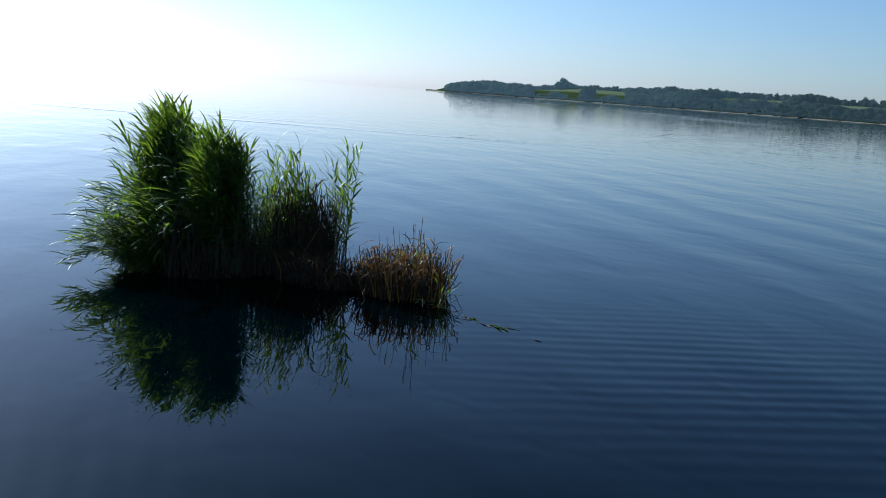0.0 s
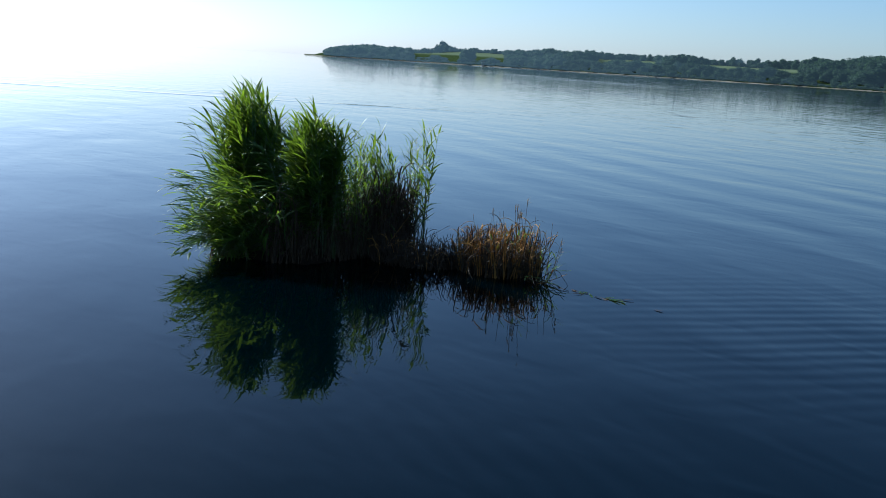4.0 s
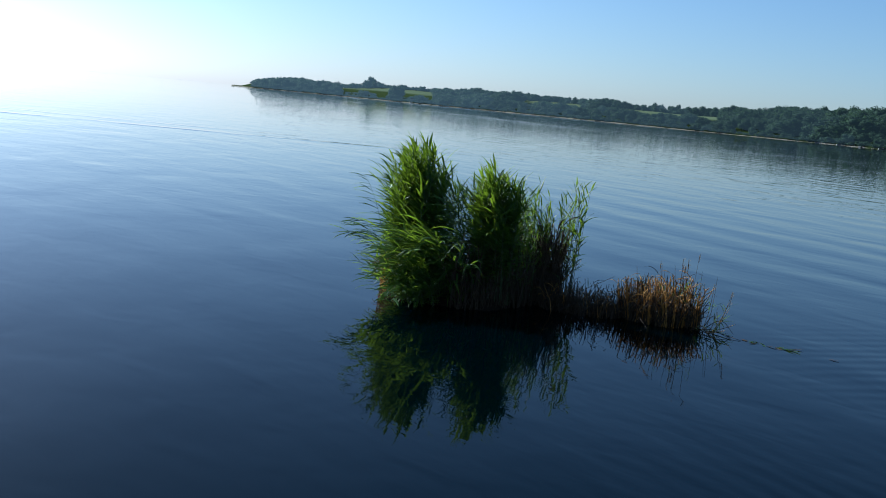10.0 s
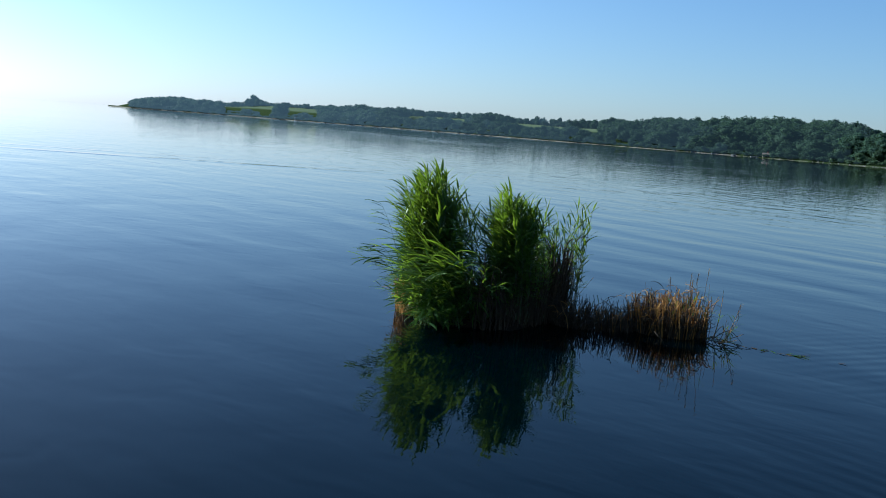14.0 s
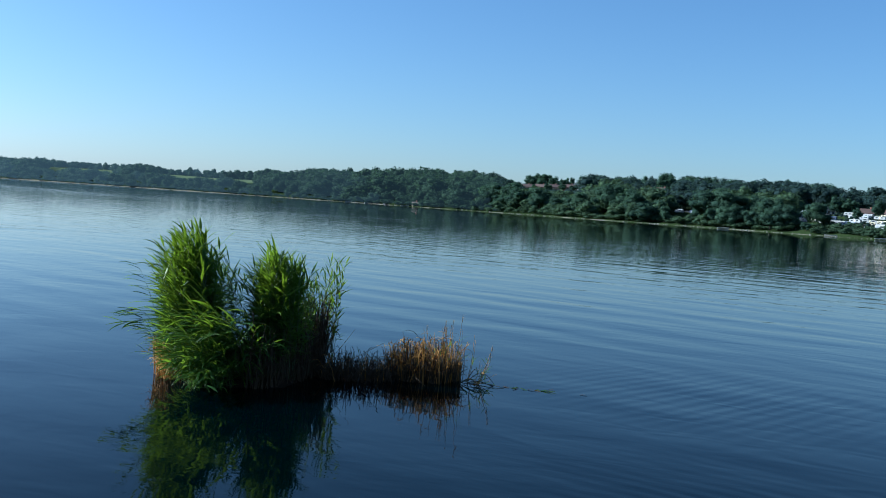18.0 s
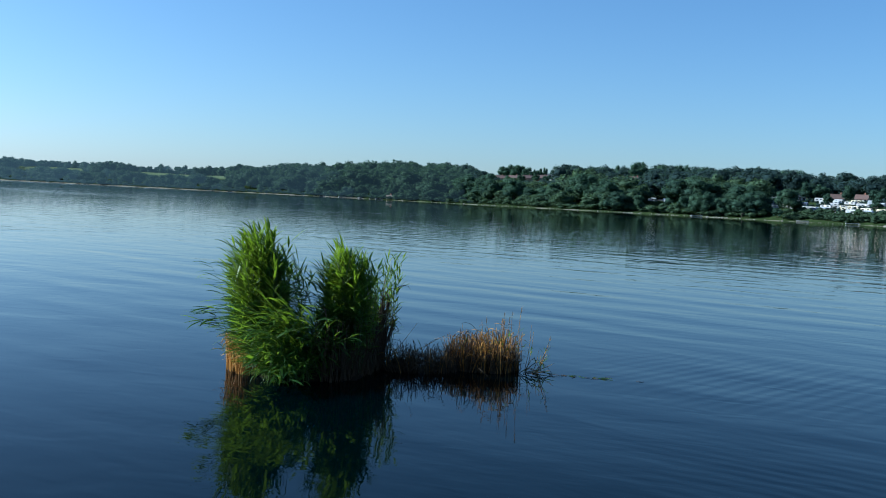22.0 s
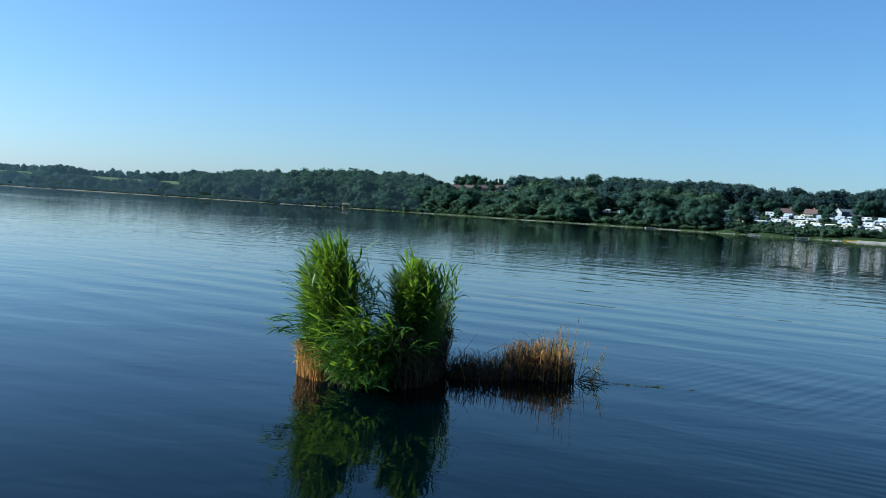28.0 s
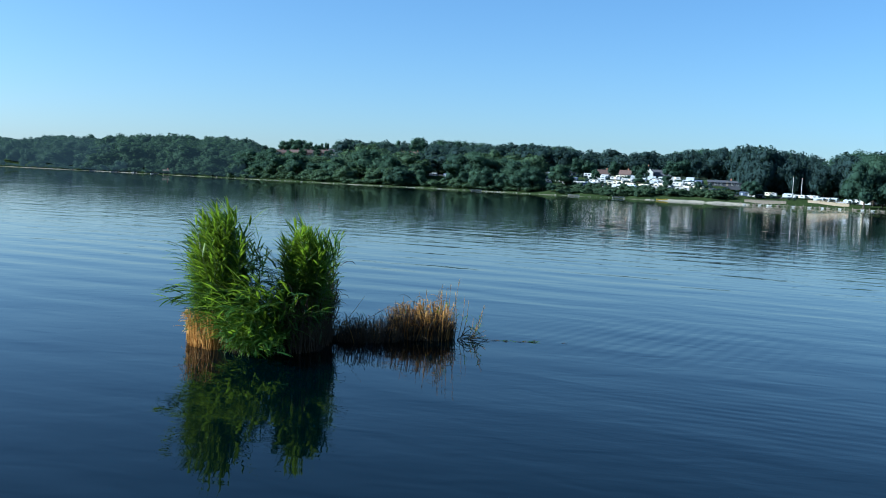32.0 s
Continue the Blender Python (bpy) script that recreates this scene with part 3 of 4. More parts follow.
def lying_stem(a, b, lift, rng, leaves=4):
    """A stem that lies on the water."""
    p, q = Vector((*a, 0.006)), Vector((*b, 0.006))
    pts = [p.lerp(q, s) + Vector((0, 0.04 * math.sin(s * 5), lift * math.sin(math.pi * s))) for s in [i / 6 for i in range(7)]]
    v, f, lv, lf = [], [], [], []
    tube(v, f, pts, [0.006 - 0.0005 * i for i in range(7)], 4)
    thing = new("broken_reed", mesh_of("broken_reed", v, f, MAT_OLD_SHADE, True))
    tagged(thing, "broken reed stem lying on the water", "reed stem", "floating reed litter")
    way = math.atan2(q.y - p.y, q.x - p.x)
    for k in range(leaves):
        leaf_blade(lv, lf, pts[1 + k % 6], way + rng.gauss(0, 0.6), 0.12, rng.uniform(0.12, 0.26), 0.011, 0.18, rng, 0.3)
    part("leaves", mesh_of("leaves", lv, lf, MAT_REED, True), thing)


for a, b, lift, k in (((1.0, -0.12), (1.42, -0.04), 0.05, 4), ((1.05, -0.02), (1.58, -0.02), 0.015, 3), ((1.0, 0.1), (1.38, 0.20), 0.14, 3), ((0.95, -0.18), (1.30, -0.26), 0.10, 3), ((1.0, 0.05), (1.24, 0.05), 0.2, 2), ((0.95, -0.1), (1.26, -0.16), 0.07, 3)):
    lying_stem(a, b, lift, rr, k)


def floating_leaf(x, y, turn, length):
    """A dead reed leaf flat on the water, its tip a little raised."""
    v, f = [], []
    leaf_blade(v, f, (0, 0, 0.004), 0.0, 0.10, length, 0.013, 0.16, rr, 0.4)
    ob = new("floating_leaf", mesh_of("floating_leaf", v, f, MAT_REED if rr.random() < 0.4 else MAT_OLD_SHADE, True))
    ob.matrix_basis = pose(x, y, 0.002, 0, 0, turn)
    tagged(ob, "loose reed leaf drifting flat on the water", "reed leaf", "floating reed litter")


for k in range(15):
    d = 1.46 + 0.66 * (k / 14) ** 0.9
    floating_leaf(d + rr.gauss(0, 0.03), -0.02 + 0.09 * (d - 1.4) + 0.03 * math.sin(d * 9) + rr.gauss(0, 0.025), rr.gauss(8, 26) + 180 * rr.randrange(2), rr.uniform(0.06, 0.15))
for k in range(5):
    floating_leaf(2.12 + rr.gauss(0, 0.05), 0.06 + rr.gauss(0, 0.025), rr.gauss(10, 35), rr.uniform(0.12, 0.22))
floating_leaf(2.62, 0.10, 6, 0.12)


# ---- the far shore ----
CX, CY, EYE = 3.0, -14.0, 2.45
SHORE = [(-56, 1330), (-53.5, 1250), (-48, 1120), (-44, 1010), (-37, 880), (-30, 770), (-25, 700), (-20, 640), (-14, 570), (-8, 510), (0, 462), (5, 440), (11, 425), (16, 420), (25, 415), (40, 400), (60, 380)]
# tops of the woods over the horizon, in metres at a thousand metres
SKYLINE = [(-56, 0.5), (-53.8, 1.0), (-53.2, 4), (-53.0, 6), (-52.2, 8.5), (-50.7, 11), (-48, 10.5), (-47, 13), (-46.3, 16), (-45.5, 13.5), (-43.6, 14), (-40, 17.5), (-34, 18.5), (-27.6, 20), (-25.8, 23.5), (-22, 28), (-19.3, 33.5), (-18, 32.5), (-16.6, 37), (-15.2, 33), (-13.3, 30.5), (-11.7, 27.5), (-11.2, 34), (-10.2, 36), (-9.4, 30), (-8.2, 33), (-6.6, 37), (-5.3, 41), (-2, 43), (1, 41.5), (4.5, 40), (8, 37.5), (9.8, 36.5), (11, 41), (13, 47), (17, 46.5), (18.5, 40), (19.5, 34.5), (20.3, 45), (22, 48), (26, 48), (40, 50), (60, 50)]
# ground behind the shore: bearing, height 45 m, 150 m and 300 m inland
RISE = [(-56, 0.2, 0.2, 0.2), (-53.8, 0.4, 0.4, 0.4), (-53, 1.5, 4, 6), (-48, 2.5, 6, 11), (-46, 2.5, 7, 16.5), (-44, 2.5, 8, 17), (-36, 3, 9, 16.5), (-28, 3, 9, 14.5), (-22, 4, 10, 17), (-16, 4, 11, 20), (-12, 4, 13, 21), (-8, 4, 14, 22.5), (-4, 4.5, 12, 24), (-2, 4.5, 11, 22), (3, 5, 12.5, 20), (12, 5, 13, 18), (17, 4, 9, 15), (22, 4, 9, 15), (60, 5, 10, 15)]


def along(table, az, k=1):
    return float(np.interp(az, [r[0] for r in table], [r[k] for r in table]))


def at(az, r):
    return CX + r * math.sin(radians(az)), CY + r * math.cos(radians(az))


def ground_z(az, s):
    z = float(np.interp(s, [-20, -2, 0, 7, 14, 45, 150, 300, 700], [-1.5, -0.25, 0.05, 0.7, 1.3, along(RISE, az, 1), along(RISE, az, 2), along(RISE, az, 3), along(RISE, az, 3) * 1.02]))
    camp = min(1.0, max(0.0, (az - 2.6) / 1.0), max(0.0, (20.0 - az) / 2.0))
    if camp > 0 and s < 150:
        z = z * (1 - camp) + camp * float(np.interp(s, [-20, -2, 0, 5, 10, 22, 90, 150], [-1.5, -0.25, 0.05, 0.6, 1.6, 4.2 if az < 14 else 2.8, 11.0 if az < 14 else 6.5, along(RISE, az, 2)]))
    x, y = at(az, along(SHORE, az) + s)
    return z + (0.8 * noise.noise((x * 0.02, y * 0.02, 0)) if s > 30 else 0.12 * noise.noise((x * 0.2, y * 0.2, 0)))


def shore_wiggle(az):
    return 5.0 * noise.noise((az * 0.9, 2.2, 0)) + 2.0 * noise.noise((az * 3.1, 5.2, 0))


def spot(az, s):
    """A place on the land: bearing, metres inland."""
    return Vector((*at(az, along(SHORE, az) + shore_wiggle(az) + s), ground_z(az, s)))


def land_material():
    n = Nodes("shore_land")
    geo = n.add("ShaderNodeNewGeometry")
    sep = n.add("ShaderNodeSeparateXYZ")
    n.link(geo.outputs["Position"], sep.inputs["Vector"])
    v = n.place()
    big, fine = n.noise(0.012, 3, 0.5, v), n.noise(0.5, 4, 0.65, v)
    grass = n.ramp(fine, [(0.3, (0.017, 0.026, 0.010)), (0.7, (0.034, 0.050, 0.018))])
    # fields paled and greyed in colour, as distance haze would do
    field = n.ramp(fine, [(0.3, (0.068, 0.090, 0.052)), (0.7, (0.090, 0.116, 0.068))])
    green = n.mix(n.ramp(n.math("ADD", n.math("MULTIPLY", sep.outputs["Z"], 0.05), n.math("MULTIPLY", big, 0.3)), [(0.62, (0, 0, 0)), (0.72, (1, 1, 1))]), grass, field)
    sand = n.ramp(fine, [(0.3, (0.13, 0.12, 0.088)), (0.7, (0.23, 0.21, 0.16))])
    edge = n.math("ADD", sep.outputs["Z"], n.math("MULTIPLY", n.noise(0.06, 3, 0.6, v), 1.6))
    # pale sand widened along the headland, standing in for the water's bright line
    far = n.add("ShaderNodeMapRange", **{"From Min": -150.0, "From Max": -450.0, "To Min": 0.0, "To Max": 0.56})
    n.link(sep.outputs["X"], far.inputs["Value"])
    edge = n.math("SUBTRACT", edge, far.outputs["Result"])
    n.link(n.mix(n.ramp(edge, [(0.60, (0, 0, 0)), (0.90, (1, 1, 1))]), sand, green), n.bsdf.inputs["Base Color"])
    n.bsdf.inputs["Roughness"].default_value = 1.0
    n.bsdf.inputs["Specular IOR Level"].default_value = 0.0
    n.link(n.bump(fine, 0.5, 0.3), n.bsdf.inputs["Normal"])
    return n.mat


MAT_LAND = land_material()


def build_land():
    azs = [-54.2 + 0.4 * i for i in range(287)]
    ss = [-20, -8, -2, 0, 3, 7, 14, 25, 45, 70, 100, 150, 200, 250, 300, 400, 550, 700]
    verts, tris = [], []
    for az in azs:
        for s in ss:
            verts.append(spot(az, s))
    m = len(ss)
    for i in range(len(azs) - 1):
        for j in range(m - 1):
            a = i * m + j
            tris += [(a, a + 1, a + m), (a + 1, a + m + 1, a + m)]
    me = fast_mesh("ground", np.array([tuple(v) for v in verts]), tris, MAT_LAND)
    me.polygons.foreach_set("use_smooth", [True] * len(me.polygons))
    tagged(new("ground", me), "grassy far shore with a narrow sandy edge and fields", "ground", kind="structure")


build_land()


# ---- trees ----
def crown_arrays(rng, lumps, flakes, size, fine=1):
    """A crown one metre high and about as wide: rounded boughs heaped into a dome, their skin broken by leaf sprays."""
    bm = bmesh.new()
    bmesh.ops.create_icosphere(bm, subdivisions=fine, radius=1.0)
    ball = [v.co.normalized() for v in bm.verts]
    tri = np.array([[v.index for v in f.verts] for f in bm.faces], np.int32)
    bm.free()
    centres = [(Vector((0, 0, 0.46)), 0.37)]
    for k in range(lumps):
        w, z = 2.4 * k + rng.uniform(-0.6, 0.6), rng.uniform(0.10, 0.86)
        d = 0.40 * math.sqrt(max(0.05, 1 - (2 * (z - 0.36)) ** 2 * 0.85)) * rng.uniform(0.7, 1.1)
        centres.append((Vector((d * math.cos(w), d * math.sin(w), z)), rng.uniform(0.13, 0.23)))
    verts, tris = [], []
    for c, r in centres:
        off = Vector((rng.uniform(0, 50), 0, 0))
        tris.append(tri + len(verts))
        squash = rng.uniform(0.72, 0.95)
        for d in ball:
            p = c + Vector((d.x, d.y, d.z * squash)) * (r * 0.85 * (1 + 0.30 * noise.noise(d * 1.9 + off)))
            verts.append((p.x, p.y, max(p.z, -0.02)))
    areas = [r * r for c, r in centres]
    for _ in range(flakes):
        c, r = rng.choices(centres, areas)[0]
        d = Vector((rng.gauss(0, 1), rng.gauss(0, 1), rng.gauss(0.3, 1))).normalized()
        p = c + d * r * rng.uniform(0.78, 1.12)
        if p.z < 0.02:
            continue
        face = (d + Vector((rng.gauss(0, 1), rng.gauss(0, 1), rng.gauss(0, 1))) * 0.42).normalized()
        a = face.cross(Vector((rng.gauss(0, 1), rng.gauss(0, 1), rng.gauss(0, 1)))).normalized()
        b = face.cross(a)
        a, b = a * 0.9 - b * 0.35, a * -0.1 + b
        q, k = size * rng.uniform(0.6, 1.3), len(verts)
        verts += [tuple(p + a * q), tuple(p + b * q), tuple(p - (a + b) * q * 0.6)]
        tris.append(np.array([(k, k + 1, k + 2)], np.int32))
    return np.array(verts, np.float32), np.concatenate(tris)


tr = random.Random(5)
CROWNS = [fast_mesh("crown", *crown_arrays(tr, tr.randrange(11, 17), 2300, 0.036), MAT_TREE, True) for _ in range(12)]
BUSHES = [fast_mesh("crown", *crown_arrays(tr, tr.randrange(8, 12), 1100, 0.044), MAT_BUSH, True) for _ in range(8)]
# crowns whose leaves carry the painted haze glow
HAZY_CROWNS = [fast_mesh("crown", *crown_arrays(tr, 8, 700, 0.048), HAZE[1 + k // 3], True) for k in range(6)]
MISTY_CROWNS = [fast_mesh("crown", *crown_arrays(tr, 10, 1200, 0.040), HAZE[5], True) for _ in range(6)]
TRUNK = rod("trunk", [(0, 0, -0.4), (0.02, 0, 0.4), (-0.02, 0.02, 1.0), (0.0, 0.0, 1.6)], [0.07, 0.05, 0.04, 0.02], MAT_BARK, 7)
WOOD_KINDS = [crown_arrays(tr, tr.randrange(6, 9), 1050, 0.047) for _ in range(14)]
SMALL_KINDS = [crown_arrays(tr, 3, 320, 0.065) for _ in range(10)]


def tree(p, height, width, rng, name="tree", label="broad leafy green tree on the far shore", group="trees of the far shore", lift=0.12):
    thing = new(name)
    thing.location = p
    thing.rotation_euler = (0, 0, rng.uniform(0, 6.283))
    tagged(thing, label, name, group)
    part("trunk", TRUNK, thing, Matrix.Diagonal((height * 0.35, height * 0.35, height * 0.35, 1)))
    az = math.degrees(math.atan2(p[0] - CX, p[1] - CY))
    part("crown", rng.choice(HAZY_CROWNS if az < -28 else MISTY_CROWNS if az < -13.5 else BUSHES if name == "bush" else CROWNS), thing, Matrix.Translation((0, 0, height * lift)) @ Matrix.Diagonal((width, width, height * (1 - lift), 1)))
    return thing


FIELDS = ((-48.2, -42.7), (-37.7, -34.3), (-32.3, -26.6))


def in_field(az):
    """Whether open fields lie behind the shore on that bearing."""
    return any(a < az < b for a, b in FIELDS)


def allowed(az, r, s):
    """Tree height limit, fitted to the skyline in the camera's view: lower before the fields and the houses."""
    lim = along(SKYLINE, az) * ((1.03 if az > -24 else 0.98) + 0.08 * noise.noise((az * 0.9, 7.1, 0)) + 0.08 * noise.noise((az * 2.7, 3.3, 0)))
    if in_field(az) and s < 282:
        low = 10.0 + 1.2 * math.sin(az * 1.7) + 2.0 * noise.noise((az * 1.9, 5.5, 0)) if az > -40 else 4.2 + 1.6 * math.sin(az * 4.0)
        lim = min(lim, low)
    elif -44.6 < az < -24 and s < 120:
        lim = min(lim, 10.5 + 1.5 * math.sin(az * 1.7) + 2.5 * noise.noise((az * 1.9, 5.5, 0)) + max(0.0, az + 30) * 2.0)
    if -11.9 < az < -7.6 and s < 250:
        lim = min(lim, 22.0)
    if -3.1 < az < -1.4 and s < 84:
        lim = min(lim, 5.5)
    if -5.2 < az < -2.9 and s < 280:
        lim = min(lim, 28.5)
    if 17.5 < az < 19.8:
        lim *= 0.97
    return EYE + lim * r / 1000.0


def cover(az, s):
    """How densely trees stand: 0 open, 1 wood."""
    if in_field(az) and s < 282:
        if s > (70 if az < -42 else 105) + 18 * math.sin(az * 2.1):
            return 0.9 if abs((az * 0.55 + s * 0.004) % 1.0 - 0.5) < 0.03 else 0.01
        if az < -44.2:
            return 0.35
    if -12.2 < az < -7.6 and 190 < s < 300:
        return 0.05
    if 3.2 < az < 20.5 and s < (112 if az < 14.5 else 52) + 5 * math.sin(az * 2):
        return 0.0
    if -2.9 < az < -1.4 and 62 < s < 92:
        return 0.0
    if az < -53.0:
        return 0.15 if s < 60 else 0.0
    return 1.0


def wood_trees():
    """Places of all trees: single ones along the shore and on the skyline, the rest of the wood."""
    rng = random.Random(11)
    near, far = [], []
    az = -53.6
    while az < 34:
        r0 = along(SHORE, az)
        step = 7.5 if az > 10 else 9.5 if az > -24 else 11.0
        s = (7.0 if az > -14 else 3.5) + rng.uniform(0, 4)
        while s < 340:
            a = az + rng.uniform(-0.5, 0.5) * math.degrees(step / r0)
            c = cover(a, s)
            if rng.random() < c:
                p = spot(a, s)
                bush = s < 24
                h = rng.uniform(3.0, 7.5 if a < -9 else 10.0) if bush else rng.uniform(8.0, 17.0)
                top = allowed(a, r0 + s, s)
                room = top - p.z
                ridge = s > 215
                edge = a > 10.6 and s < 190
                if ridge or edge:
                    h = min(room, 21.0) * (1.04 - min(0.5, abs(rng.gauss(0.0, 0.2))))
                h = min(h, room * 1.05)
                if h > 2.2:
                    w = h * rng.uniform(1.0, 1.6) if bush else max(h, 8) * rng.uniform(0.9, 1.6)
                    if edge:
                        w = h * rng.uniform(0.55, 0.85)
                    w = max(w, 5.0)
                    single = (s < 40 and az > -13.5) or (ridge and room - h < 0.8 and (az > -13.5 or -48 < az < -30))
                    (near if single else far).append((a, s, p, h, w, bush))
            s += step * rng.uniform(0.85, 1.25) * ((1 + s / 400) if s < 215 else 1.7 if az > -26 else 1.2)
        az += math.degrees(step / r0)
    # hedges with trees on the far hilltops
    az = -47.8
    while az < -24:
        az += math.degrees(rng.uniform(3, 6) / along(SHORE, az))
        s = 286 + rng.uniform(-6, 6)
        p = spot(az, s)
        room = EYE + along(SKYLINE, az) * (along(SHORE, az) + s) / 1000.0 - p.z
        h = room * rng.uniform(0.8, 1.08) if -42.5 < az < -32.8 else min(max(room, 2.5), 3.5 + 10.0 * max(0.0, noise.noise((az * 1.7, 0.4, 0)) + 0.2) + rng.uniform(0, 2.0))
        far.append((az, s, p, h, max(8.5, h * rng.uniform(1.2, 1.8)), True))
    # the tall group on the headland's skyline and the big tree by its shore
    for az, s, top in ((-46.75, 270, 16.0), (-46.5, 275, 19.0), (-46.25, 272, 17.0), (-46.0, 268, 14.5), (-47.4, 262, 12.0), (-44.95, 22, 14.8), (-44.75, 30, 13.0), (-44.62, 276, 15.2), (-43.55, 280, 15.4), (-42.8, 280, 15.3), (-42.2, 276, 15.4)):
        p = spot(az, s)
        h = EYE + top * (along(SHORE, az) + s) / 1000.0 - p.z
        far.append((az, s if s < 100 else 150, p, h, max(9.0, h * 0.95), False))
    # low trees behind the houses on the hill
    az = -12.4
    while az < -7.4:
        az += math.degrees(rng.uniform(4, 8) / 820.0)
        far.append((az, 308, spot(az, 308), rng.uniform(3.5, 6.5), rng.uniform(7, 11), True))
    # the thicket along the water
    az = -53.2
    while az < 2.8:
        az += math.degrees(4.0 / along(SHORE, az))
        p = spot(az, rng.uniform(6.0, 10.0) if az > -14 else rng.uniform(3.0, 6.0))
        h = rng.uniform(2.0, 4.5)
        far.append((az, 4, p, h, rng.uniform(4.5, 8.0), True))
    return near, far


NEAR, FAR = wood_trees()
rng_t = random.Random(3)
rng_t.shuffle(NEAR)
for a, s, p, h, w, bush in NEAR[:290]:
    if bush and h < 9:
        tree(p, h, w, rng_t, "bush", "rounded green bush at the water's edge", "bushes along the shore", 0.0)
    else:
        tree(p, h, w, rng_t, lift=-0.2 if s > 200 else 0.12)


def build_woods(rows):
    """The rest of the wood, too many to count."""
    rng = random.Random(17)
    vs, ts, n = [], [], 0
    for a, s, p, h, w, bush in rows:
        v, t = rng.choice(SMALL_KINDS if h < 4.6 else WOOD_KINDS)
        ang = rng.uniform(0, 6.283)
        c, d = math.cos(ang), math.sin(ang)
        q = np.empty_like(v)
        q[:, 0] = (v[:, 0] * c - v[:, 1] * d) * w * 1.1 + p.x
        q[:, 1] = (v[:, 0] * d + v[:, 1] * c) * w * 1.1 + p.y
        q[:, 2] = v[:, 2] * h * (1.42 if s > 200 else 1.04) + p.z - (0.35 * h if s > 200 else 0.0)
        vs.append(q)
        ts.append(t + n)
        n += len(v)
    return np.concatenate(vs), np.concatenate(ts)


# belts across the lake; their haze is emission in the leaf materials
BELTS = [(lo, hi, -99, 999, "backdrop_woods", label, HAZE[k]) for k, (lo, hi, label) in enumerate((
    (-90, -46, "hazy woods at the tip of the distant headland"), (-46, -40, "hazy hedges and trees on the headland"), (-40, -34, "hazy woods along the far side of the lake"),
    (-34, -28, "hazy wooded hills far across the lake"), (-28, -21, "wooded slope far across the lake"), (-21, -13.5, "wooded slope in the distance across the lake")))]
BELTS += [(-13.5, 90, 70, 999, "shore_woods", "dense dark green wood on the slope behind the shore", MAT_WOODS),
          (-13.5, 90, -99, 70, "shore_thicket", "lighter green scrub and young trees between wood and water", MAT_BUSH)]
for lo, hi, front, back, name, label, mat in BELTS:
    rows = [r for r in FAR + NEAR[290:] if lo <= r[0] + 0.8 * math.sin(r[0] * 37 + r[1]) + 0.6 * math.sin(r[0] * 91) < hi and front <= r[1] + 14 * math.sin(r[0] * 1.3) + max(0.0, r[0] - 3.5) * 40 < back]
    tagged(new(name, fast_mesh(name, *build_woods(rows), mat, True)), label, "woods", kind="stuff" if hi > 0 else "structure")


# ---- buildings, caravans and boats on the shore ----
MAT_WHITE = plain("white_panel", (0.27, 0.268, 0.26), (0.40, 0.395, 0.38), 0.7, 0.8, 0, 0.05)
MAT_CREAM = plain("cream_panel", (0.60, 0.52, 0.36), (0.72, 0.64, 0.46), 0.5, 0.8, 0, 0.05)
MAT_GREY = plain("grey_canvas", (0.22, 0.24, 0.26), (0.36, 0.38, 0.40), 0.85, 2.0, 0, 0.2)
MAT_BLUE = plain("blue_canvas", (0.03, 0.045, 0.08), (0.06, 0.08, 0.13), 0.85, 2.0, 0, 0.2)
MAT_GLASS = plain("dark_glass", (0.015, 0.02, 0.025), (0.03, 0.035, 0.04), 0.08, 3.0, 0, 0.0)
MAT_TYRE = plain("black_rubber", (0.015, 0.015, 0.015), (0.03, 0.03, 0.03), 0.85, 9.0)
MAT_STEEL = plain("grey_steel", (0.35, 0.36, 0.37), (0.5, 0.51, 0.52), 0.4, 5.0, 0.8)
MAT_TILE_RED = plain("red_roof_tiles", (0.062, 0.038, 0.032), (0.11, 0.066, 0.054), 0.85, 1.2, 0, 0.6, 0.05)
MAT_TILE_DARK = plain("dark_slate_roof", (0.025, 0.028, 0.035), (0.06, 0.06, 0.07), 0.7, 1.2, 0, 0.5, 0.05)
MAT_BRICK = plain("red_brick_wall", (0.24, 0.10, 0.065), (0.36, 0.17, 0.11), 0.9, 2.5, 0, 0.5, 0.02)
MAT_RENDER = plain("white_render", (0.50, 0.49, 0.46), (0.64, 0.63, 0.60), 0.85, 1.0)
MAT_BEIGE = plain("beige_boards", (0.26, 0.20, 0.13), (0.36, 0.285, 0.19), 0.8, 1.5)
MAT_TIMBER = plain("weathered_timber", (0.10, 0.08, 0.06), (0.22, 0.18, 0.14), 0.85, 3.0, 0, 0.4)
MAT_YELLOW = plain("yellow_hull", (0.62, 0.40, 0.03), (0.75, 0.52, 0.06), 0.4, 1.5, 0, 0.05)
MAT_STONE = plain("shore_stone", (0.10, 0.095, 0.085), (0.24, 0.22, 0.19), 0.9, 1.2, 0, 0.5, 0.05)
MAT_GRAVEL = plain("pale_gravel", (0.17, 0.15, 0.115), (0.27, 0.24, 0.19), 0.95, 2.0, 0, 0.5, 0.03)


def wheel_mesh(r, w):
    v, f = [], []
    tube(v, f, [Vector((0, -w / 2, 0)), Vector((0, -w / 2 + 0.02, 0)), Vector((0, w / 2 - 0.02, 0)), Vector((0, w / 2, 0))], [r * 0.85, r, r, r * 0.85], 14)
    return mesh_of("wheel", v, f, MAT_TYRE, True)


WHEEL = wheel_mesh(0.33, 0.2)


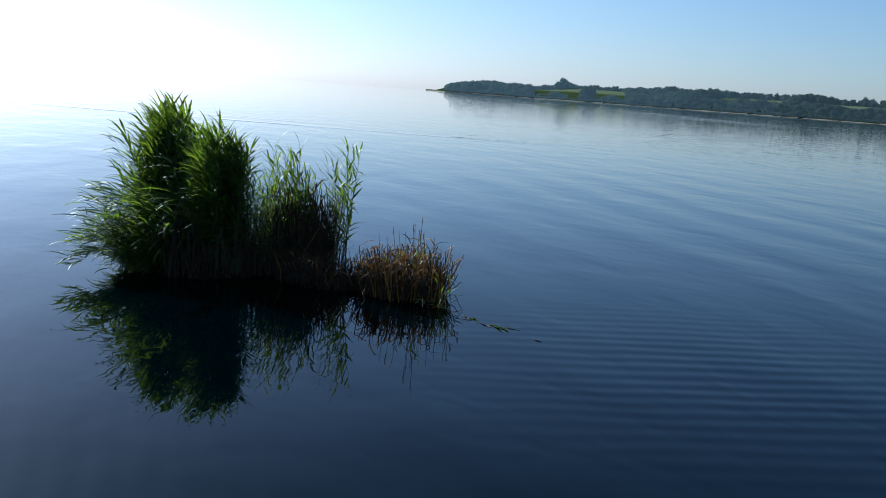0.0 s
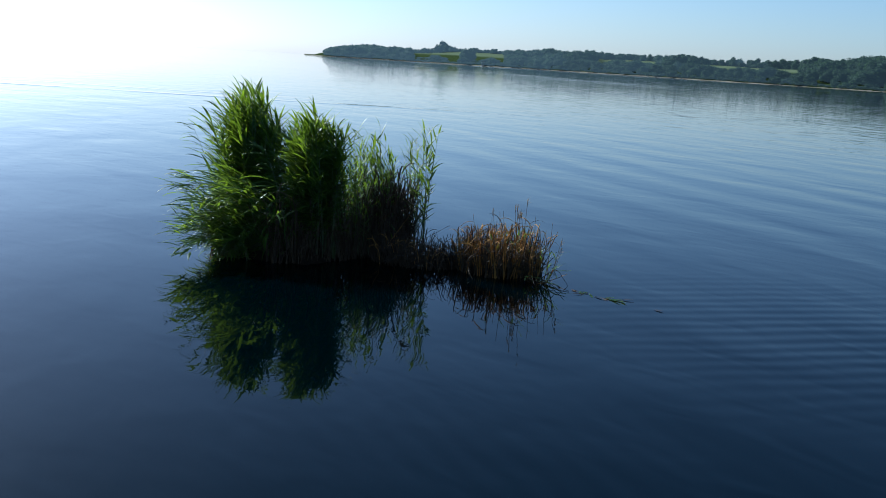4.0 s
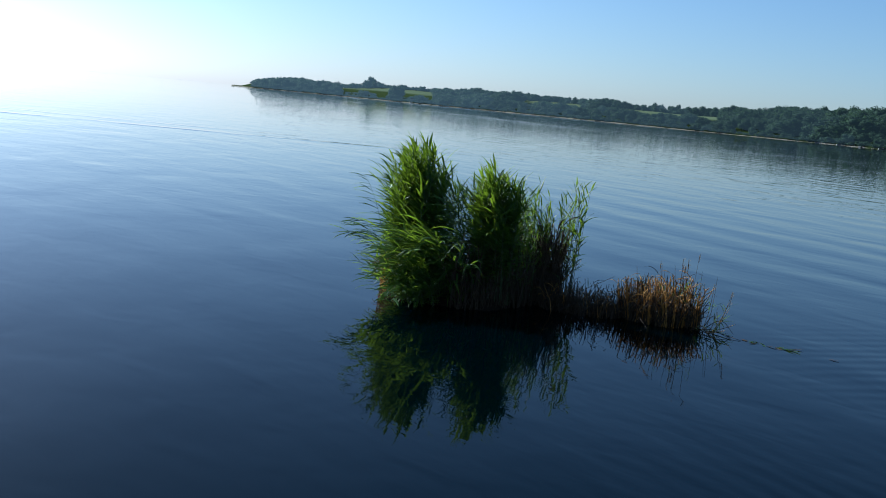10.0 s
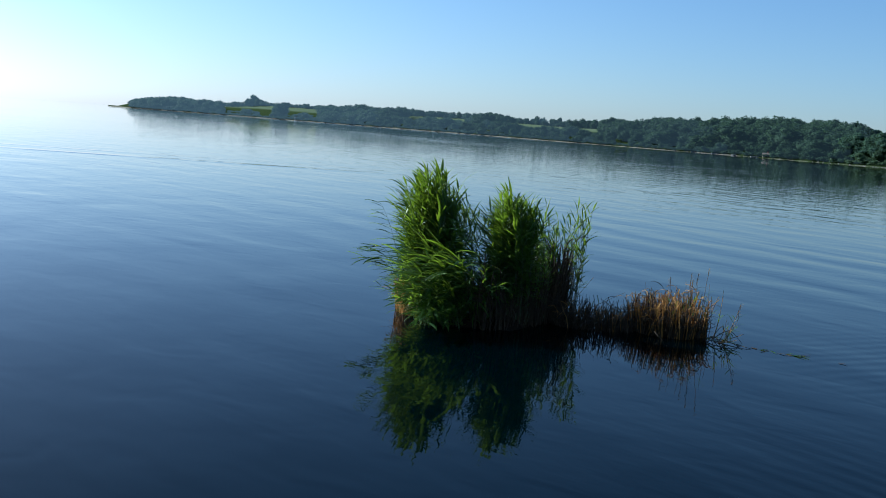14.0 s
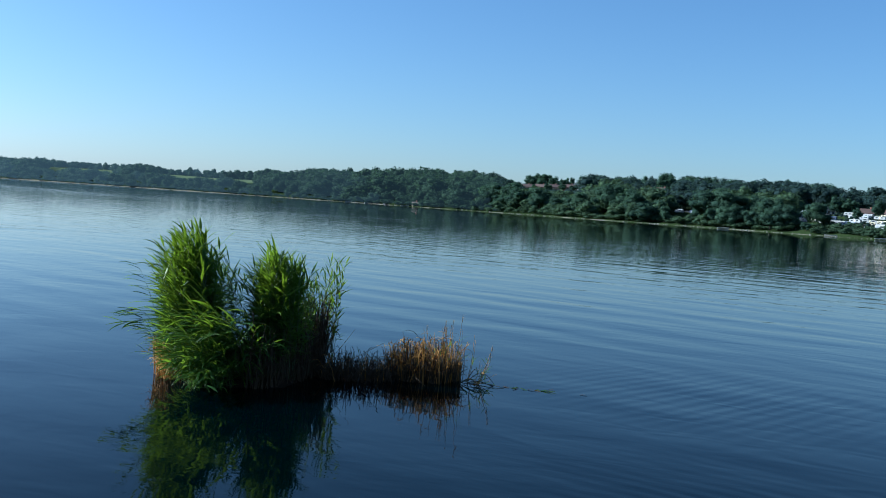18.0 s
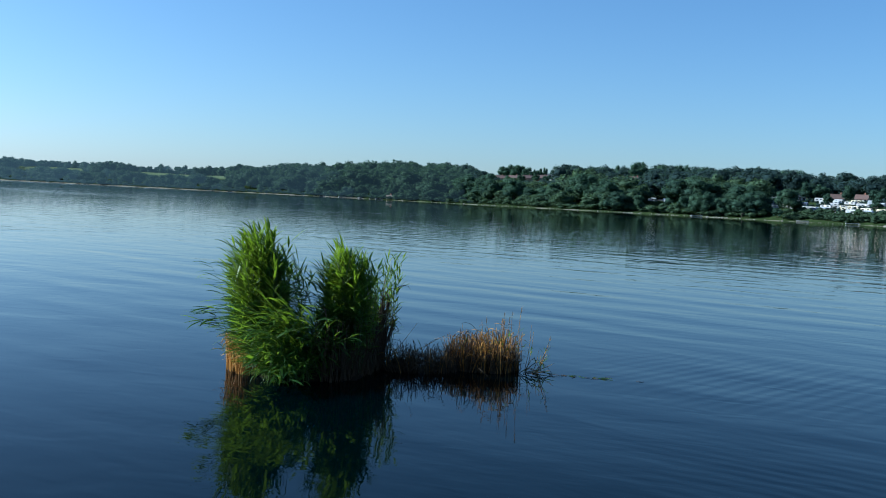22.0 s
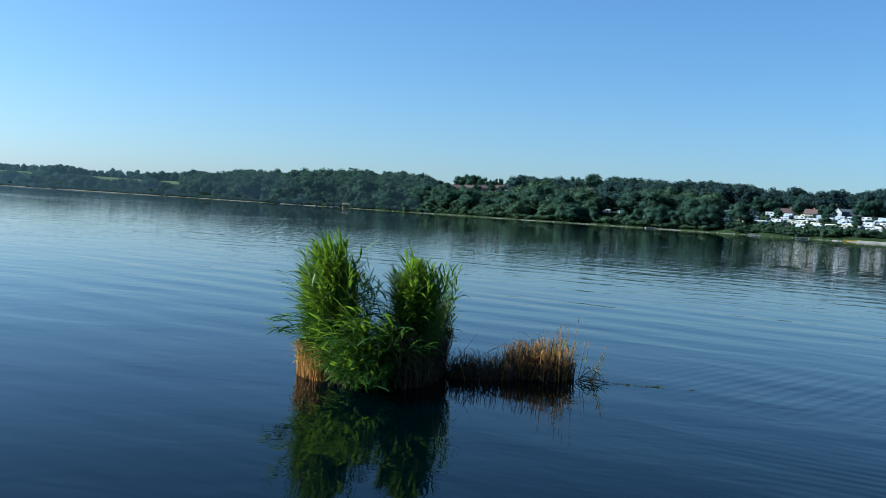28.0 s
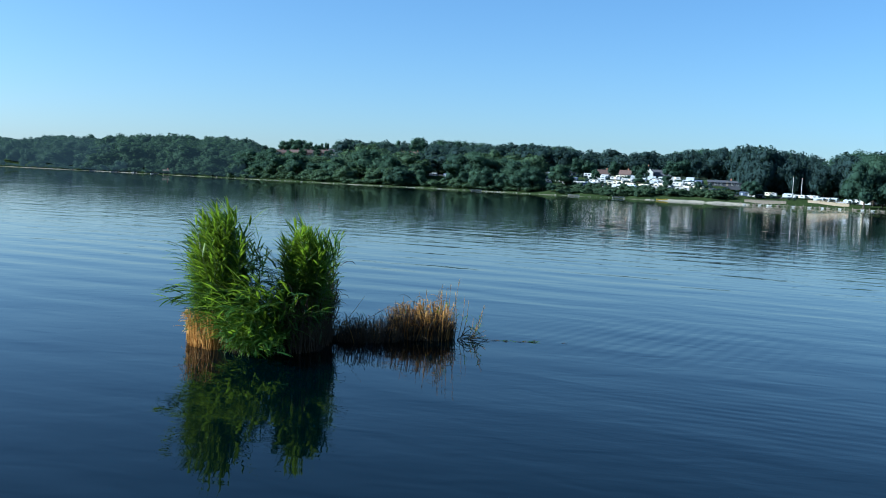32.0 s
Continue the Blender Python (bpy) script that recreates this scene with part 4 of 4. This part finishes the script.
def prism(name, profile, width, mat, bevel=0.06):
    """A side outline in x and z, drawn out along y."""
    bm = bmesh.new()
    a = [bm.verts.new((x, -width / 2, z)) for x, z in profile]
    b = [bm.verts.new((x, width / 2, z)) for x, z in profile]
    bm.faces.new(a[::-1]), bm.faces.new(b)
    for k in range(len(a)):
        q = (k + 1) % len(a)
        bm.faces.new((a[k], a[q], b[q], b[k]))
    bmesh.ops.recalc_face_normals(bm, faces=list(bm.faces))
    if bevel:
        bmesh.ops.bevel(bm, geom=list(bm.edges), offset=bevel, segments=2, affect="EDGES", clamp_overlap=True)
    me = bpy.data.meshes.new(name)
    bm.to_mesh(me)
    bm.free()
    me.materials.append(mat)
    return me


def caravan(length, mat, label):
    """Stands along x; the side with the door looks to -y."""
    thing = tagged(new("caravan"), label, "caravan", "caravans on the camp site")
    h = length / 2
    part("body", prism("body", [(-h, 0.45), (h - 0.1, 0.45), (h, 1.0), (h - 0.35, 2.05), (h - 0.8, 2.35), (-h + 0.4, 2.35), (-h, 2.05)], 2.1, mat), thing)
    win = boxes("window", [((0, 0, 0), (1.0, 0.06, 0.6))], MAT_GLASS, 0.02)
    for x in (-h * 0.55, h * 0.45):
        part("window", win, thing, pose(x, -1.1, 1.6), "dark tinted window")
    part("window", boxes("window", [((0, 0, 0), (0.06, 1.5, 0.6))], MAT_GLASS, 0.02), thing, pose(h - 0.16, 0, 1.6, 0, -14), "dark front window")
    part("door", boxes("door", [((0, 0, 0), (0.62, 0.06, 1.75))], MAT_WHITE if mat is not MAT_WHITE else MAT_CREAM, 0.02), thing, pose(0.0, -1.1, 1.42))
    part("stripe", boxes("stripe", [((0, 0, 0), (length * 0.9, 0.03, 0.14))], MAT_GREY), thing, pose(0, -1.11, 0.85), "grey side stripe")
    for y in (-1.0, 1.0):
        part("wheel", WHEEL, thing, pose(-0.2, y, 0.33))
    part("tow_bar", rod("tow_bar", [(h - 0.2, 0, 0.5), (h + 1.1, 0, 0.45)], [0.06, 0.05], MAT_STEEL), thing)
    return thing


def motorhome(label):
    thing = tagged(new("motorhome"), label, "motorhome", "motorhomes on the camp site")
    part("body", prism("body", [(-3.2, 0.5), (1.6, 0.5), (1.7, 1.9), (2.5, 2.1), (2.6, 2.7), (2.2, 3.0), (-3.1, 3.0), (-3.2, 2.7)], 2.3, MAT_WHITE), thing)
    part("cab", prism("cab", [(1.6, 0.45), (3.2, 0.45), (3.3, 1.1), (2.4, 1.35), (1.9, 2.0), (1.6, 2.0)], 2.0, MAT_WHITE), thing)
    part("windscreen", boxes("windscreen", [((0, 0, 0), (0.05, 1.7, 0.75))], MAT_GLASS, 0.02), thing, pose(2.2, 0, 1.68, 0, -38))
    for x in (-2.0, -0.3):
        part("window", boxes("window", [((0, 0, 0), (0.9, 0.06, 0.55))], MAT_GLASS, 0.02), thing, pose(x, -1.15, 1.9))
    part("door", boxes("door", [((0, 0, 0), (0.62, 0.06, 1.8))], MAT_CREAM, 0.02), thing, pose(0.9, -1.15, 1.5))
    for x in (-2.1, 2.5):
        for y in (-0.95, 0.95):
            part("wheel", WHEEL, thing, pose(x, y, 0.33))
    return thing


def awning(mat, label):
    thing = tagged(new("awning_tent"), label, "tent", "awning tents on the camp site")
    part("canvas", prism("canvas", [(-1.4, 0.0), (1.4, 0.0), (1.3, 1.9), (0.0, 2.5), (-1.3, 1.9)], 4.2, mat, 0.05), thing, pose(0, 0, 0, 0, 0, 90))
    part("window", boxes("window", [((0, 0, 0), (1.4, 0.05, 0.8))], MAT_GLASS, 0.02), thing, pose(0.9, -1.38, 1.15), "dark plastic window")
    part("door", boxes("door", [((0, 0, 0), (0.8, 0.05, 1.7))], MAT_GREY, 0.02), thing, pose(-1.0, -1.41, 0.87))
    return thing


def car(mat, label):
    thing = tagged(new("car"), label, "car", "cars on the camp site")
    part("body", prism("body", [(-2.1, 0.3), (2.1, 0.3), (2.15, 0.8), (1.1, 0.95), (-2.0, 1.0), (-2.15, 0.7)], 1.75, mat, 0.08), thing)
    part("cabin", prism("cabin", [(-1.7, 0.95), (1.05, 0.93), (0.35, 1.42), (-1.3, 1.46)], 1.5, MAT_GLASS, 0.06), thing, None, "dark glass cabin")
    part("roof", boxes("roof", [((0, 0, 0), (1.5, 1.4, 0.05))], mat, 0.02), thing, pose(-0.45, 0, 1.46))
    for x in (-1.35, 1.3):
        for y in (-0.8, 0.8):
            part("wheel", WHEEL, thing, pose(x, y, 0.32))
    return thing


def house(w, d, h, rise, wall_mat, roof_mat, label, windows=3, group="houses"):
    thing = tagged(new("house"), label, "house", group)
    part("wall", prism("wall", [(-w / 2, -1.5), (w / 2, -1.5), (w / 2, h), (-w / 2, h)], d, wall_mat, 0.0), thing)
    for x in (-w / 2 + 0.1, w / 2 - 0.1):
        part("gable", prism("gable", [(-d / 2, h), (d / 2, h), (0, h + rise)], 0.2, wall_mat, 0.0), thing, pose(x, 0, 0, 0, 0, 90))
    slope = math.hypot(d / 2 + 0.4, rise)
    ang = math.degrees(math.atan2(rise, d / 2 + 0.001))
    slab = boxes("roof", [((0, 0, 0), (w + 0.7, slope + 0.25, 0.2))], roof_mat, 0.03)
    part("roof", slab, thing, pose(0, -d / 4 - 0.1, h + rise / 2 + 0.05, ang))
    part("roof", slab, thing, pose(0, d / 4 + 0.1, h + rise / 2 + 0.05, -ang))
    ch = part("chimney", boxes("chimney", [((0, 0, 0), (0.7, 0.7, 1.5))], MAT_BRICK, 0.03), thing, pose(w * 0.2, 0.3, h + rise + 0.3))
    part("chimney_pot", rod("chimney_pot", [(0, 0, 0.7), (0, 0, 1.05)], [0.18, 0.14], MAT_TILE_RED, 8), ch)
    fr = boxes("window", [((0, 0, 0), (1.3, 0.12, 1.2))], MAT_RENDER, 0.03)
    pn = boxes("pane", [((-0.3, 0, 0), (0.5, 0.05, 1.0)), ((0.3, 0, 0), (0.5, 0.05, 1.0))], MAT_GLASS)
    for k in range(windows):
        x = -w / 2 + w * (k + 0.5) / windows
        if k == windows // 2:
            part("door", boxes("door", [((0, 0, 0), (1.0, 0.12, 2.0))], MAT_TIMBER, 0.03), thing, pose(x, -d / 2 - 0.03, 1.0))
        else:
            part("pane", pn, part("window", fr, thing, pose(x, -d / 2 - 0.03, h * 0.55)), pose(0, -0.06, 0))
    return thing


def boat(mat, length, label, name="rowing_boat"):
    """Bow towards +x."""
    verts, faces, n = [], [], 9
    for i in range(n):
        s = i / (n - 1)
        w = 0.17 * length * (1 - max(0, (s - 0.35) / 0.65) ** 2.2) * (0.82 + 0.18 * min(1, s * 4))
        w = max(w, 0.02)
        x, sheer = (s - 0.5) * length, 0.42 + 0.16 * s * s
        verts += [(x, -w, sheer), (x, -w * 0.8, 0.1), (x, 0, -0.1 + 0.1 * s), (x, w * 0.8, 0.1), (x, w, sheer), (x, w * 0.86, sheer - 0.03), (x, 0, 0.16), (x, -w * 0.86, sheer - 0.03)]
    for i in range(n - 1):
        for k in range(8):
            q = (k + 1) % 8
            faces.append((i * 8 + k, i * 8 + q, i * 8 + 8 + q, i * 8 + 8 + k))
    faces += [tuple(range(8))[::-1], tuple(range((n - 1) * 8, n * 8))]
    thing = tagged(new(name), label, "boat", "small boats")
    part("hull", mesh_of("hull", verts, faces, mat), thing)
    for x in (-0.2, 0.14):
        part("thwart", boxes("thwart", [((0, 0, 0), (0.25, 0.29 * length, 0.04))], MAT_TIMBER, 0.01), thing, pose(x * length, 0, 0.38))
    return thing


def set_down(thing, az, s, turn=0.0, sink=0.0, level=None):
    """Put a thing on the shore, facing the lake."""
    p = spot(az, s)
    thing.matrix_basis = pose(p.x, p.y, (p.z if level is None else level) - sink, 0, 0, -az + turn)
    return thing


def caravan_site():
    rng = random.Random(31)
    kinds = [caravan(5.4, MAT_WHITE, "white touring caravan on the grass terrace"), caravan(6.6, MAT_WHITE, "long white caravan with a grey stripe"), caravan(4.8, MAT_CREAM, "small cream coloured caravan"),
             motorhome("white motorhome parked among the caravans"), awning(MAT_GREY, "grey canvas awning tent beside a caravan"), awning(MAT_WHITE, "white canvas awning tent"), awning(MAT_BLUE, "dark blue awning tent"),
             car(MAT_STEEL, "silver car parked on the camp site"), car(MAT_TILE_RED, "dark red car parked on the camp site"), car(MAT_TYRE, "black car parked on the camp site")]
    weights = [18, 13, 8, 4, 15, 7, 7, 9, 4, 8]
    spots = []
    for row, (lo, hi, s) in enumerate(((5.3, 13.6, 24), (5.0, 14.6, 33), (4.9, 13.2, 43), (4.8, 12.6, 54), (5.0, 12.4, 66), (6.4, 12.2, 78))):
        az = lo
        while az < hi:
            spots.append((az + rng.uniform(-0.1, 0.1), s + rng.uniform(-2, 2)))
            az += rng.uniform(0.55, 0.95)
    spots += [(3.5, 44), (3.75, 56), (3.8, 36), (4.05, 46), (3.95, 66), (4.3, 48), (4.6, 40), (4.0, 78), (-2.65, 80), (-2.25, 82), (-1.85, 80), (-1.55, 84), (15.2, 40), (15.9, 36), (16.6, 30), (17.7, 32), (18.3, 34), (19.0, 30), (20.6, 34), (21.1, 28), (21.6, 26), (15.5, 52), (14.3, 30), (14.8, 34), (15.4, 30), (16.2, 38), (17.1, 36), (18.7, 26), (19.4, 32), (19.8, 26), (20.2, 30), (20.9, 24)]
    used = set()
    for az, s in spots:
        if 5.0 < az < 14.6 and s < 80 and noise.noise((az * 1.6, s * 0.09, 4.0)) < -0.18:
            continue
        k = rng.choices(range(len(kinds)), weights)[0]
        p = spot(az, s)
        m = pose(p.x, p.y, p.z - 0.05, 0, 0, -az + rng.choice((-12, -18, -25, -8, -30, -20, 160)) + rng.gauss(0, 6)) @ Matrix.Diagonal((1, 1, 0.84, 1))
        if k in used:
            copy_thing(kinds[k], m)
        else:
            kinds[k].matrix_basis = m
            used.add(k)
    for k in range(len(kinds)):
        if k not in used:
            set_down(kinds[k], 9.0 + 0.3 * k, 50)


caravan_site()

# houses behind the camp and on the hill
set_down(house(11, 7, 2.0, 3.0, MAT_TIMBER, MAT_TILE_DARK, "dark timber house with a steep slate roof above the camp", 5, "houses by the camp"), 10.2, 100, -6, 1.2)
set_down(house(3.2, 5, 3.6, 2.6, MAT_RENDER, MAT_TILE_DARK, "white gabled wing of the slate-roofed house", 2, "houses by the camp"), 9.55, 96, 84, 1.0)
set_down(house(6, 5, 2.0, 1.8, MAT_RENDER, MAT_BEIGE, "small white house with a beige roof behind the camp", 3, "houses by the camp"), 5.1, 90, 14, 1.0)
set_down(house(7, 6, 1.6, 2.2, MAT_BRICK, MAT_TILE_RED, "brick house with a red tiled roof above the camp", 4, "houses by the camp"), 7.1, 104, 10, 1.0)
set_down(house(6, 6, 1.8, 2.2, MAT_RENDER, MAT_TILE_RED, "white house with a red tiled roof above the camp", 3, "houses by the camp"), 8.3, 104, -12, 1.0)
set_down(house(15, 7, 1.5, 0.9, MAT_TILE_DARK, MAT_TILE_DARK, "long low timber building with a dark roof", 6, "houses by the camp"), 13.7, 58, 0)
for az, s, turn, w, mat, roof, label in ((-11.3, 262, 10, 14, MAT_BRICK, MAT_TILE_RED, "brick house with a terracotta roof on the hill"), (-10.5, 266, -8, 16, MAT_BRICK, MAT_TILE_RED, "long brick house with a terracotta roof on the hill"),
                                         (-9.75, 268, 14, 13, MAT_BEIGE, MAT_TILE_RED, "beige house with a terracotta roof on the hill"), (-8.9, 260, 0, 18, MAT_BRICK, MAT_TILE_RED, "wide brick house with a red roof on the hill"),
                                         (-8.35, 285, -10, 14, MAT_RENDER, MAT_TILE_DARK, "white house with a grey roof on the hilltop"), (-4.6, 268, 8, 13, MAT_BRICK, MAT_TILE_RED, "brick house half hidden by trees on the hill"), (-3.7, 272, -6, 15, MAT_BRICK, MAT_TILE_RED, "red-roofed brick house among trees on the hill"), (-3.0, 275, 10, 11, MAT_BEIGE, MAT_TILE_RED, "beige hillside house with a red roof")):
    set_down(house(w * 0.55, 8, 2.2, 2.2, mat, roof, label, 4, "houses on the hill"), az, s, turn)

# small boats drawn up on the shore
for az, s, mat, turn, label in ((-0.18, 1.0, MAT_WHITE, 10, "white rowing boat drawn up on the shore"), (5.4, 1.0, MAT_WHITE, -12, "white rowing boat on the grassy bank"), (7.9, 1.0, MAT_WHITE, 8, "white rowing boat at the end of the sand"), (10.35, 2.0, MAT_YELLOW, 4, "yellow rowing boat on the sand"),
                                (-19.3, 1.0, MAT_WHITE, 70, "white dinghy on the stony shore"), (-20.3, 1.0, MAT_WHITE, 10, "small white boat on the stony shore"), (-18.2, 0.0, MAT_WHITE, 15, "white open boat by the stony shore"), (-21.4, 0.5, MAT_WHITE, -10, "small pale boat on the stony shore")):
    set_down(boat(mat, 5.0, label), az, s, turn, -0.05)


def jetty():
    """A long low jetty along the shore with boats moored to it."""
    thing = tagged(new("jetty"), "long low timber jetty with posts along the shore", "jetty")
    a, b = Vector((*at(14.4, along(SHORE, 14.4) - 5), 0)), Vector((*at(23.5, along(SHORE, 23.5) - 4), 0))
    thing.location = a
    d = b - a
    ln, ang = d.length, math.degrees(math.atan2(d.y, d.x))
    n = 22
    plank = boxes("deck_board", [((0, 0, 0), (ln / n - 0.06, 1.6, 0.1))], MAT_TIMBER, 0.02)
    post = rod("post", [(0, 0, -1.0), (0, 0, 1.15)], [0.12, 0.1], MAT_TIMBER, 8)
    for k in range(n):
        part("deck_board", plank, thing, pose(0, 0, 0, 0, 0, ang) @ pose((k + 0.5) * ln / n, 0, 0.55))
        part("post", post, thing, pose(0, 0, 0, 0, 0, ang) @ pose((k + 0.5) * ln / n, -0.9, 0))
    rng = random.Random(8)
    first, second = boat(MAT_WHITE, 4.0, "small white boat moored at the jetty"), boat(MAT_TIMBER, 4.2, "small brown wooden boat moored at the jetty")
    for k in range(17):
        m = Matrix.Translation(a) @ pose(0, 0, 0, 0, 0, ang) @ pose(4.0 + k * 3.1 + rng.uniform(-0.9, 0.9), -3.4, 0.06, 0, 0, 90 + rng.gauss(0, 8))
        if k < 2:
            (first, second)[k].matrix_basis = m
        elif k not in (5, 12):
            copy_thing(second if k % 3 == 1 else first, m)


jetty()


def flagpole(az, s, h):
    thing = tagged(new("flagpole"), "tall white flagpole without a flag", "flagpole", "flagpoles")
    part("pole", rod("pole", [(0, 0, -0.3), (0, 0, h * 0.5), (0, 0, h)], [0.16, 0.13, 0.08], MAT_WHITE, 8), thing)
    part("base", boxes("base", [((0, 0, 0.15), (0.6, 0.6, 0.5))], MAT_STONE, 0.05), thing)
    part("knob", rod("knob", [(0, 0, h), (0, 0, h + 0.08), (0, 0, h + 0.2)], [0.06, 0.15, 0.05], MAT_YELLOW, 8), thing)
    set_down(thing, az, s)


flagpole(17.3, 34, 9.0)
flagpole(17.75, 36, 8.5)
flagpole(-14.3, 3, 4.2)


def board_wall(az0, az1, s, h, mat, name, label, n):
    """A long straight wall of upright boards between two bearings."""
    thing = tagged(new(name), label, "wall")
    a, b = spot(az0, s), spot(az1, s)
    thing.location = a
    ang, ln = math.degrees(math.atan2(b.y - a.y, b.x - a.x)), (b - a).length
    me = boxes("panel", [((0, 0, h / 2 - 0.3), (ln / n - 0.03, 0.12, h + 0.6))], mat, 0.02)
    for k in range(n):
        part("panel", me, thing, pose(0, 0, 0, 0, 0, ang) @ pose((k + 0.5) * ln / n, 0.02 * (k % 2), (b.z - a.z) * k / n))
    part("cap", boxes("cap", [((ln / 2, 0, h + 0.06), (ln, 0.3, 0.1))], mat, 0.02), thing, pose(0, 0, 0, 0, 0, ang))


board_wall(18.1, 20.2, 16, 1.1, MAT_BEIGE, "board_wall", "long beige board wall behind the jetty", 10)
board_wall(14.8, 17.0, 8, 1.1, MAT_TIMBER, "timber_terrace_wall", "low brown timber terrace wall above the jetty", 14)

def sand_beach():
    """A strip of sand between the water and the bushes."""
    verts, tris = [], []
    azs, ss = [9.4 + 0.1 * k for k in range(58)], (-1.0, 0.5, 2.5, 4.5, 6.5, 8.0)
    for az in azs:
        wide = min(1.0, (az - 9.3) / 1.5, (15.2 - az) / 0.5) * (0.8 + 0.35 * noise.noise((az * 2.2, 1.0, 0)))
        for k, s in enumerate(ss):
            verts.append(tuple(spot(az, s * max(wide, 0.05)) + Vector((0, 0, 0.10 if 0 < k < 5 else -0.12))))
    m = len(ss)
    for i in range(len(azs) - 1):
        for j in range(m - 1):
            a = i * m + j
            tris += [(a, a + 1, a + m), (a + 1, a + m + 1, a + m)]
    tagged(new("beach", fast_mesh("beach", verts, tris, MAT_GRAVEL)), "narrow strip of pale sand and gravel below the camp", "beach", kind="structure")


sand_beach()

# huts on the distant shore
set_down(house(3, 3, 2.0, 0.9, MAT_RENDER, MAT_WHITE, "small white boathouse on the distant shore", 2, "huts on the shore"), -44.05, 6)
set_down(house(4, 3, 1.5, 0.8, MAT_BEIGE, MAT_TIMBER, "small pale timber hut on the stony shore", 3, "huts on the shore"), -17.6, 6, 8)


def shore_stones():
    """Boulders and stones along the water's edge; uncounted."""
    rng = random.Random(77)
    ico = bmesh.new()
    bmesh.ops.create_icosphere(ico, subdivisions=1, radius=1.0)
    base = np.array([v.co for v in ico.verts], np.float32)
    tri = np.array([[v.index for v in f.verts] for f in ico.faces], np.int32)
    ico.free()
    vs, ts, n = [], [], 0
    for _ in range(700):
        az = rng.uniform(-24, 2.5) if rng.random() < 0.75 else rng.uniform(2.5, 30)
        p, r = spot(az, rng.uniform(-0.3, 2.2)), abs(rng.gauss(0.08, 0.13)) + 0.08
        k = np.array([rng.uniform(0.7, 1.4) * r, rng.uniform(0.7, 1.4) * r, rng.uniform(0.4, 0.8) * r])
        jit = np.array([[rng.uniform(0.8, 1.2)] for _ in base])
        vs.append(base * jit * k + np.array(p))
        ts.append(tri + n)
        n += len(base)
    tagged(new("shore_stones", fast_mesh("shore_stones", np.concatenate(vs), np.concatenate(ts), MAT_STONE)), "pale grey stones and boulders along the water's edge", "stones", kind="stuff")


shore_stones()


def camp_hedges():
    """Clipped hedges between the rows of the camp; uncounted."""
    rng = random.Random(52)
    rows = []
    for lo, hi, s in ((5.0, 13.8, 28.5), (4.8, 14.2, 38), (4.6, 13.0, 48.5), (4.8, 12.6, 60), (5.0, 12.4, 72), (5.0, 13.0, 84), (14.8, 21.5, 24)):
        az = lo
        while az < hi:
            az += rng.uniform(0.12, 0.40)
            if noise.noise((az * 1.3, s, 0)) > -0.05:
                rows.append((az, s, spot(az, s + rng.uniform(-1, 1)), rng.uniform(1.0, 2.1), rng.uniform(2.0, 3.4), True))
    tagged(new("camp_hedge", fast_mesh("camp_hedge", *build_woods(rows), MAT_WOODS, True)), "low dark green hedges between the rows of caravans", "hedge", kind="stuff")


camp_hedges()


def bank_bushes():
    """The hedge on the bank before the camp and single trees among the caravans."""
    rng = random.Random(41)
    for k in range(90):
        az = 4.6 + 9.4 * (k % 45) / 44 + rng.uniform(-0.1, 0.1)
        tree(spot(az, (rng.uniform(5, 11) if az < 9.6 else rng.uniform(12, 15)) if k < 45 else rng.uniform(13, 20)), rng.uniform(1.8, 3.5), rng.uniform(3.4, 5.4), rng, "bush", "low dense green bush on the bank below the camp", "bushes on the camp bank", 0.0)
    for az, s, h in ((-1.6, 9, 4.0), (-0.9, 11, 8.0), (-0.2, 9, 9.5), (0.5, 12, 10.0), (1.1, 10, 8.5), (1.7, 12, 10.5), (2.3, 9, 9.5), (3.6, 11, 5.0), (4.1, 9, 4.0), (-3.4, 10, 8), (-4.2, 12, 9), (-5.3, 11, 8), (7.6, 84, 8), (9.3, 88, 7), (10.9, 90, 9), (2.9, 12, 9.5), (3.2, 16, 9.5), (4.4, 22, 9.0), (4.65, 18, 10.5), (4.9, 20, 8.0), (6.6, 60, 6), (9.0, 40, 5.0), (10.6, 30, 6.0), (12.3, 30, 4.0), (15.1, 26, 7.5), (15.5, 30, 5.5), (18.9, 55, 8), (20.3, 45, 9), (5.6, 85, 9), (6.2, 88, 8), (11.4, 95, 10), (8.9, 92, 6)):
        tree(spot(az, s), h, h * rng.uniform(0.75, 1.1), rng, "tree", "single leafy tree among the caravans", "trees on the camp site")


bank_bushes()


# a copse and some pines beside the houses on the hill
for az, s, h, w, lift in ((-11.05, 292, 11, 11, 0.1), (-10.75, 296, 12, 12, 0.0), (-10.45, 290, 12, 12, 0.0), (-10.15, 294, 11.5, 12, 0.0), (-9.8, 292, 10, 11, 0.0), (-9.3, 288, 9, 5, 0.35), (-9.05, 290, 9.5, 5, 0.35), (-8.75, 292, 10, 4.5, 0.3), (-8.3, 296, 8, 6, 0.3), (-7.95, 292, 8.5, 5, 0.3),
                          (-11.7, 248, 5, 8, 0.0), (-10.9, 250, 4.5, 7, 0.0), (-10.1, 252, 5, 8, 0.0), (-9.3, 250, 5, 7, 0.0), (-8.6, 250, 5.5, 8, 0.0), (-5.0, 258, 6, 8, 0.0), (-4.1, 258, 6, 8, 0.0), (-3.3, 262, 6, 8, 0.0)):
    tree(spot(az, s), h, w, rng_t, "tree", "dark tree beside the houses on the hill", "trees on the hilltop", lift)
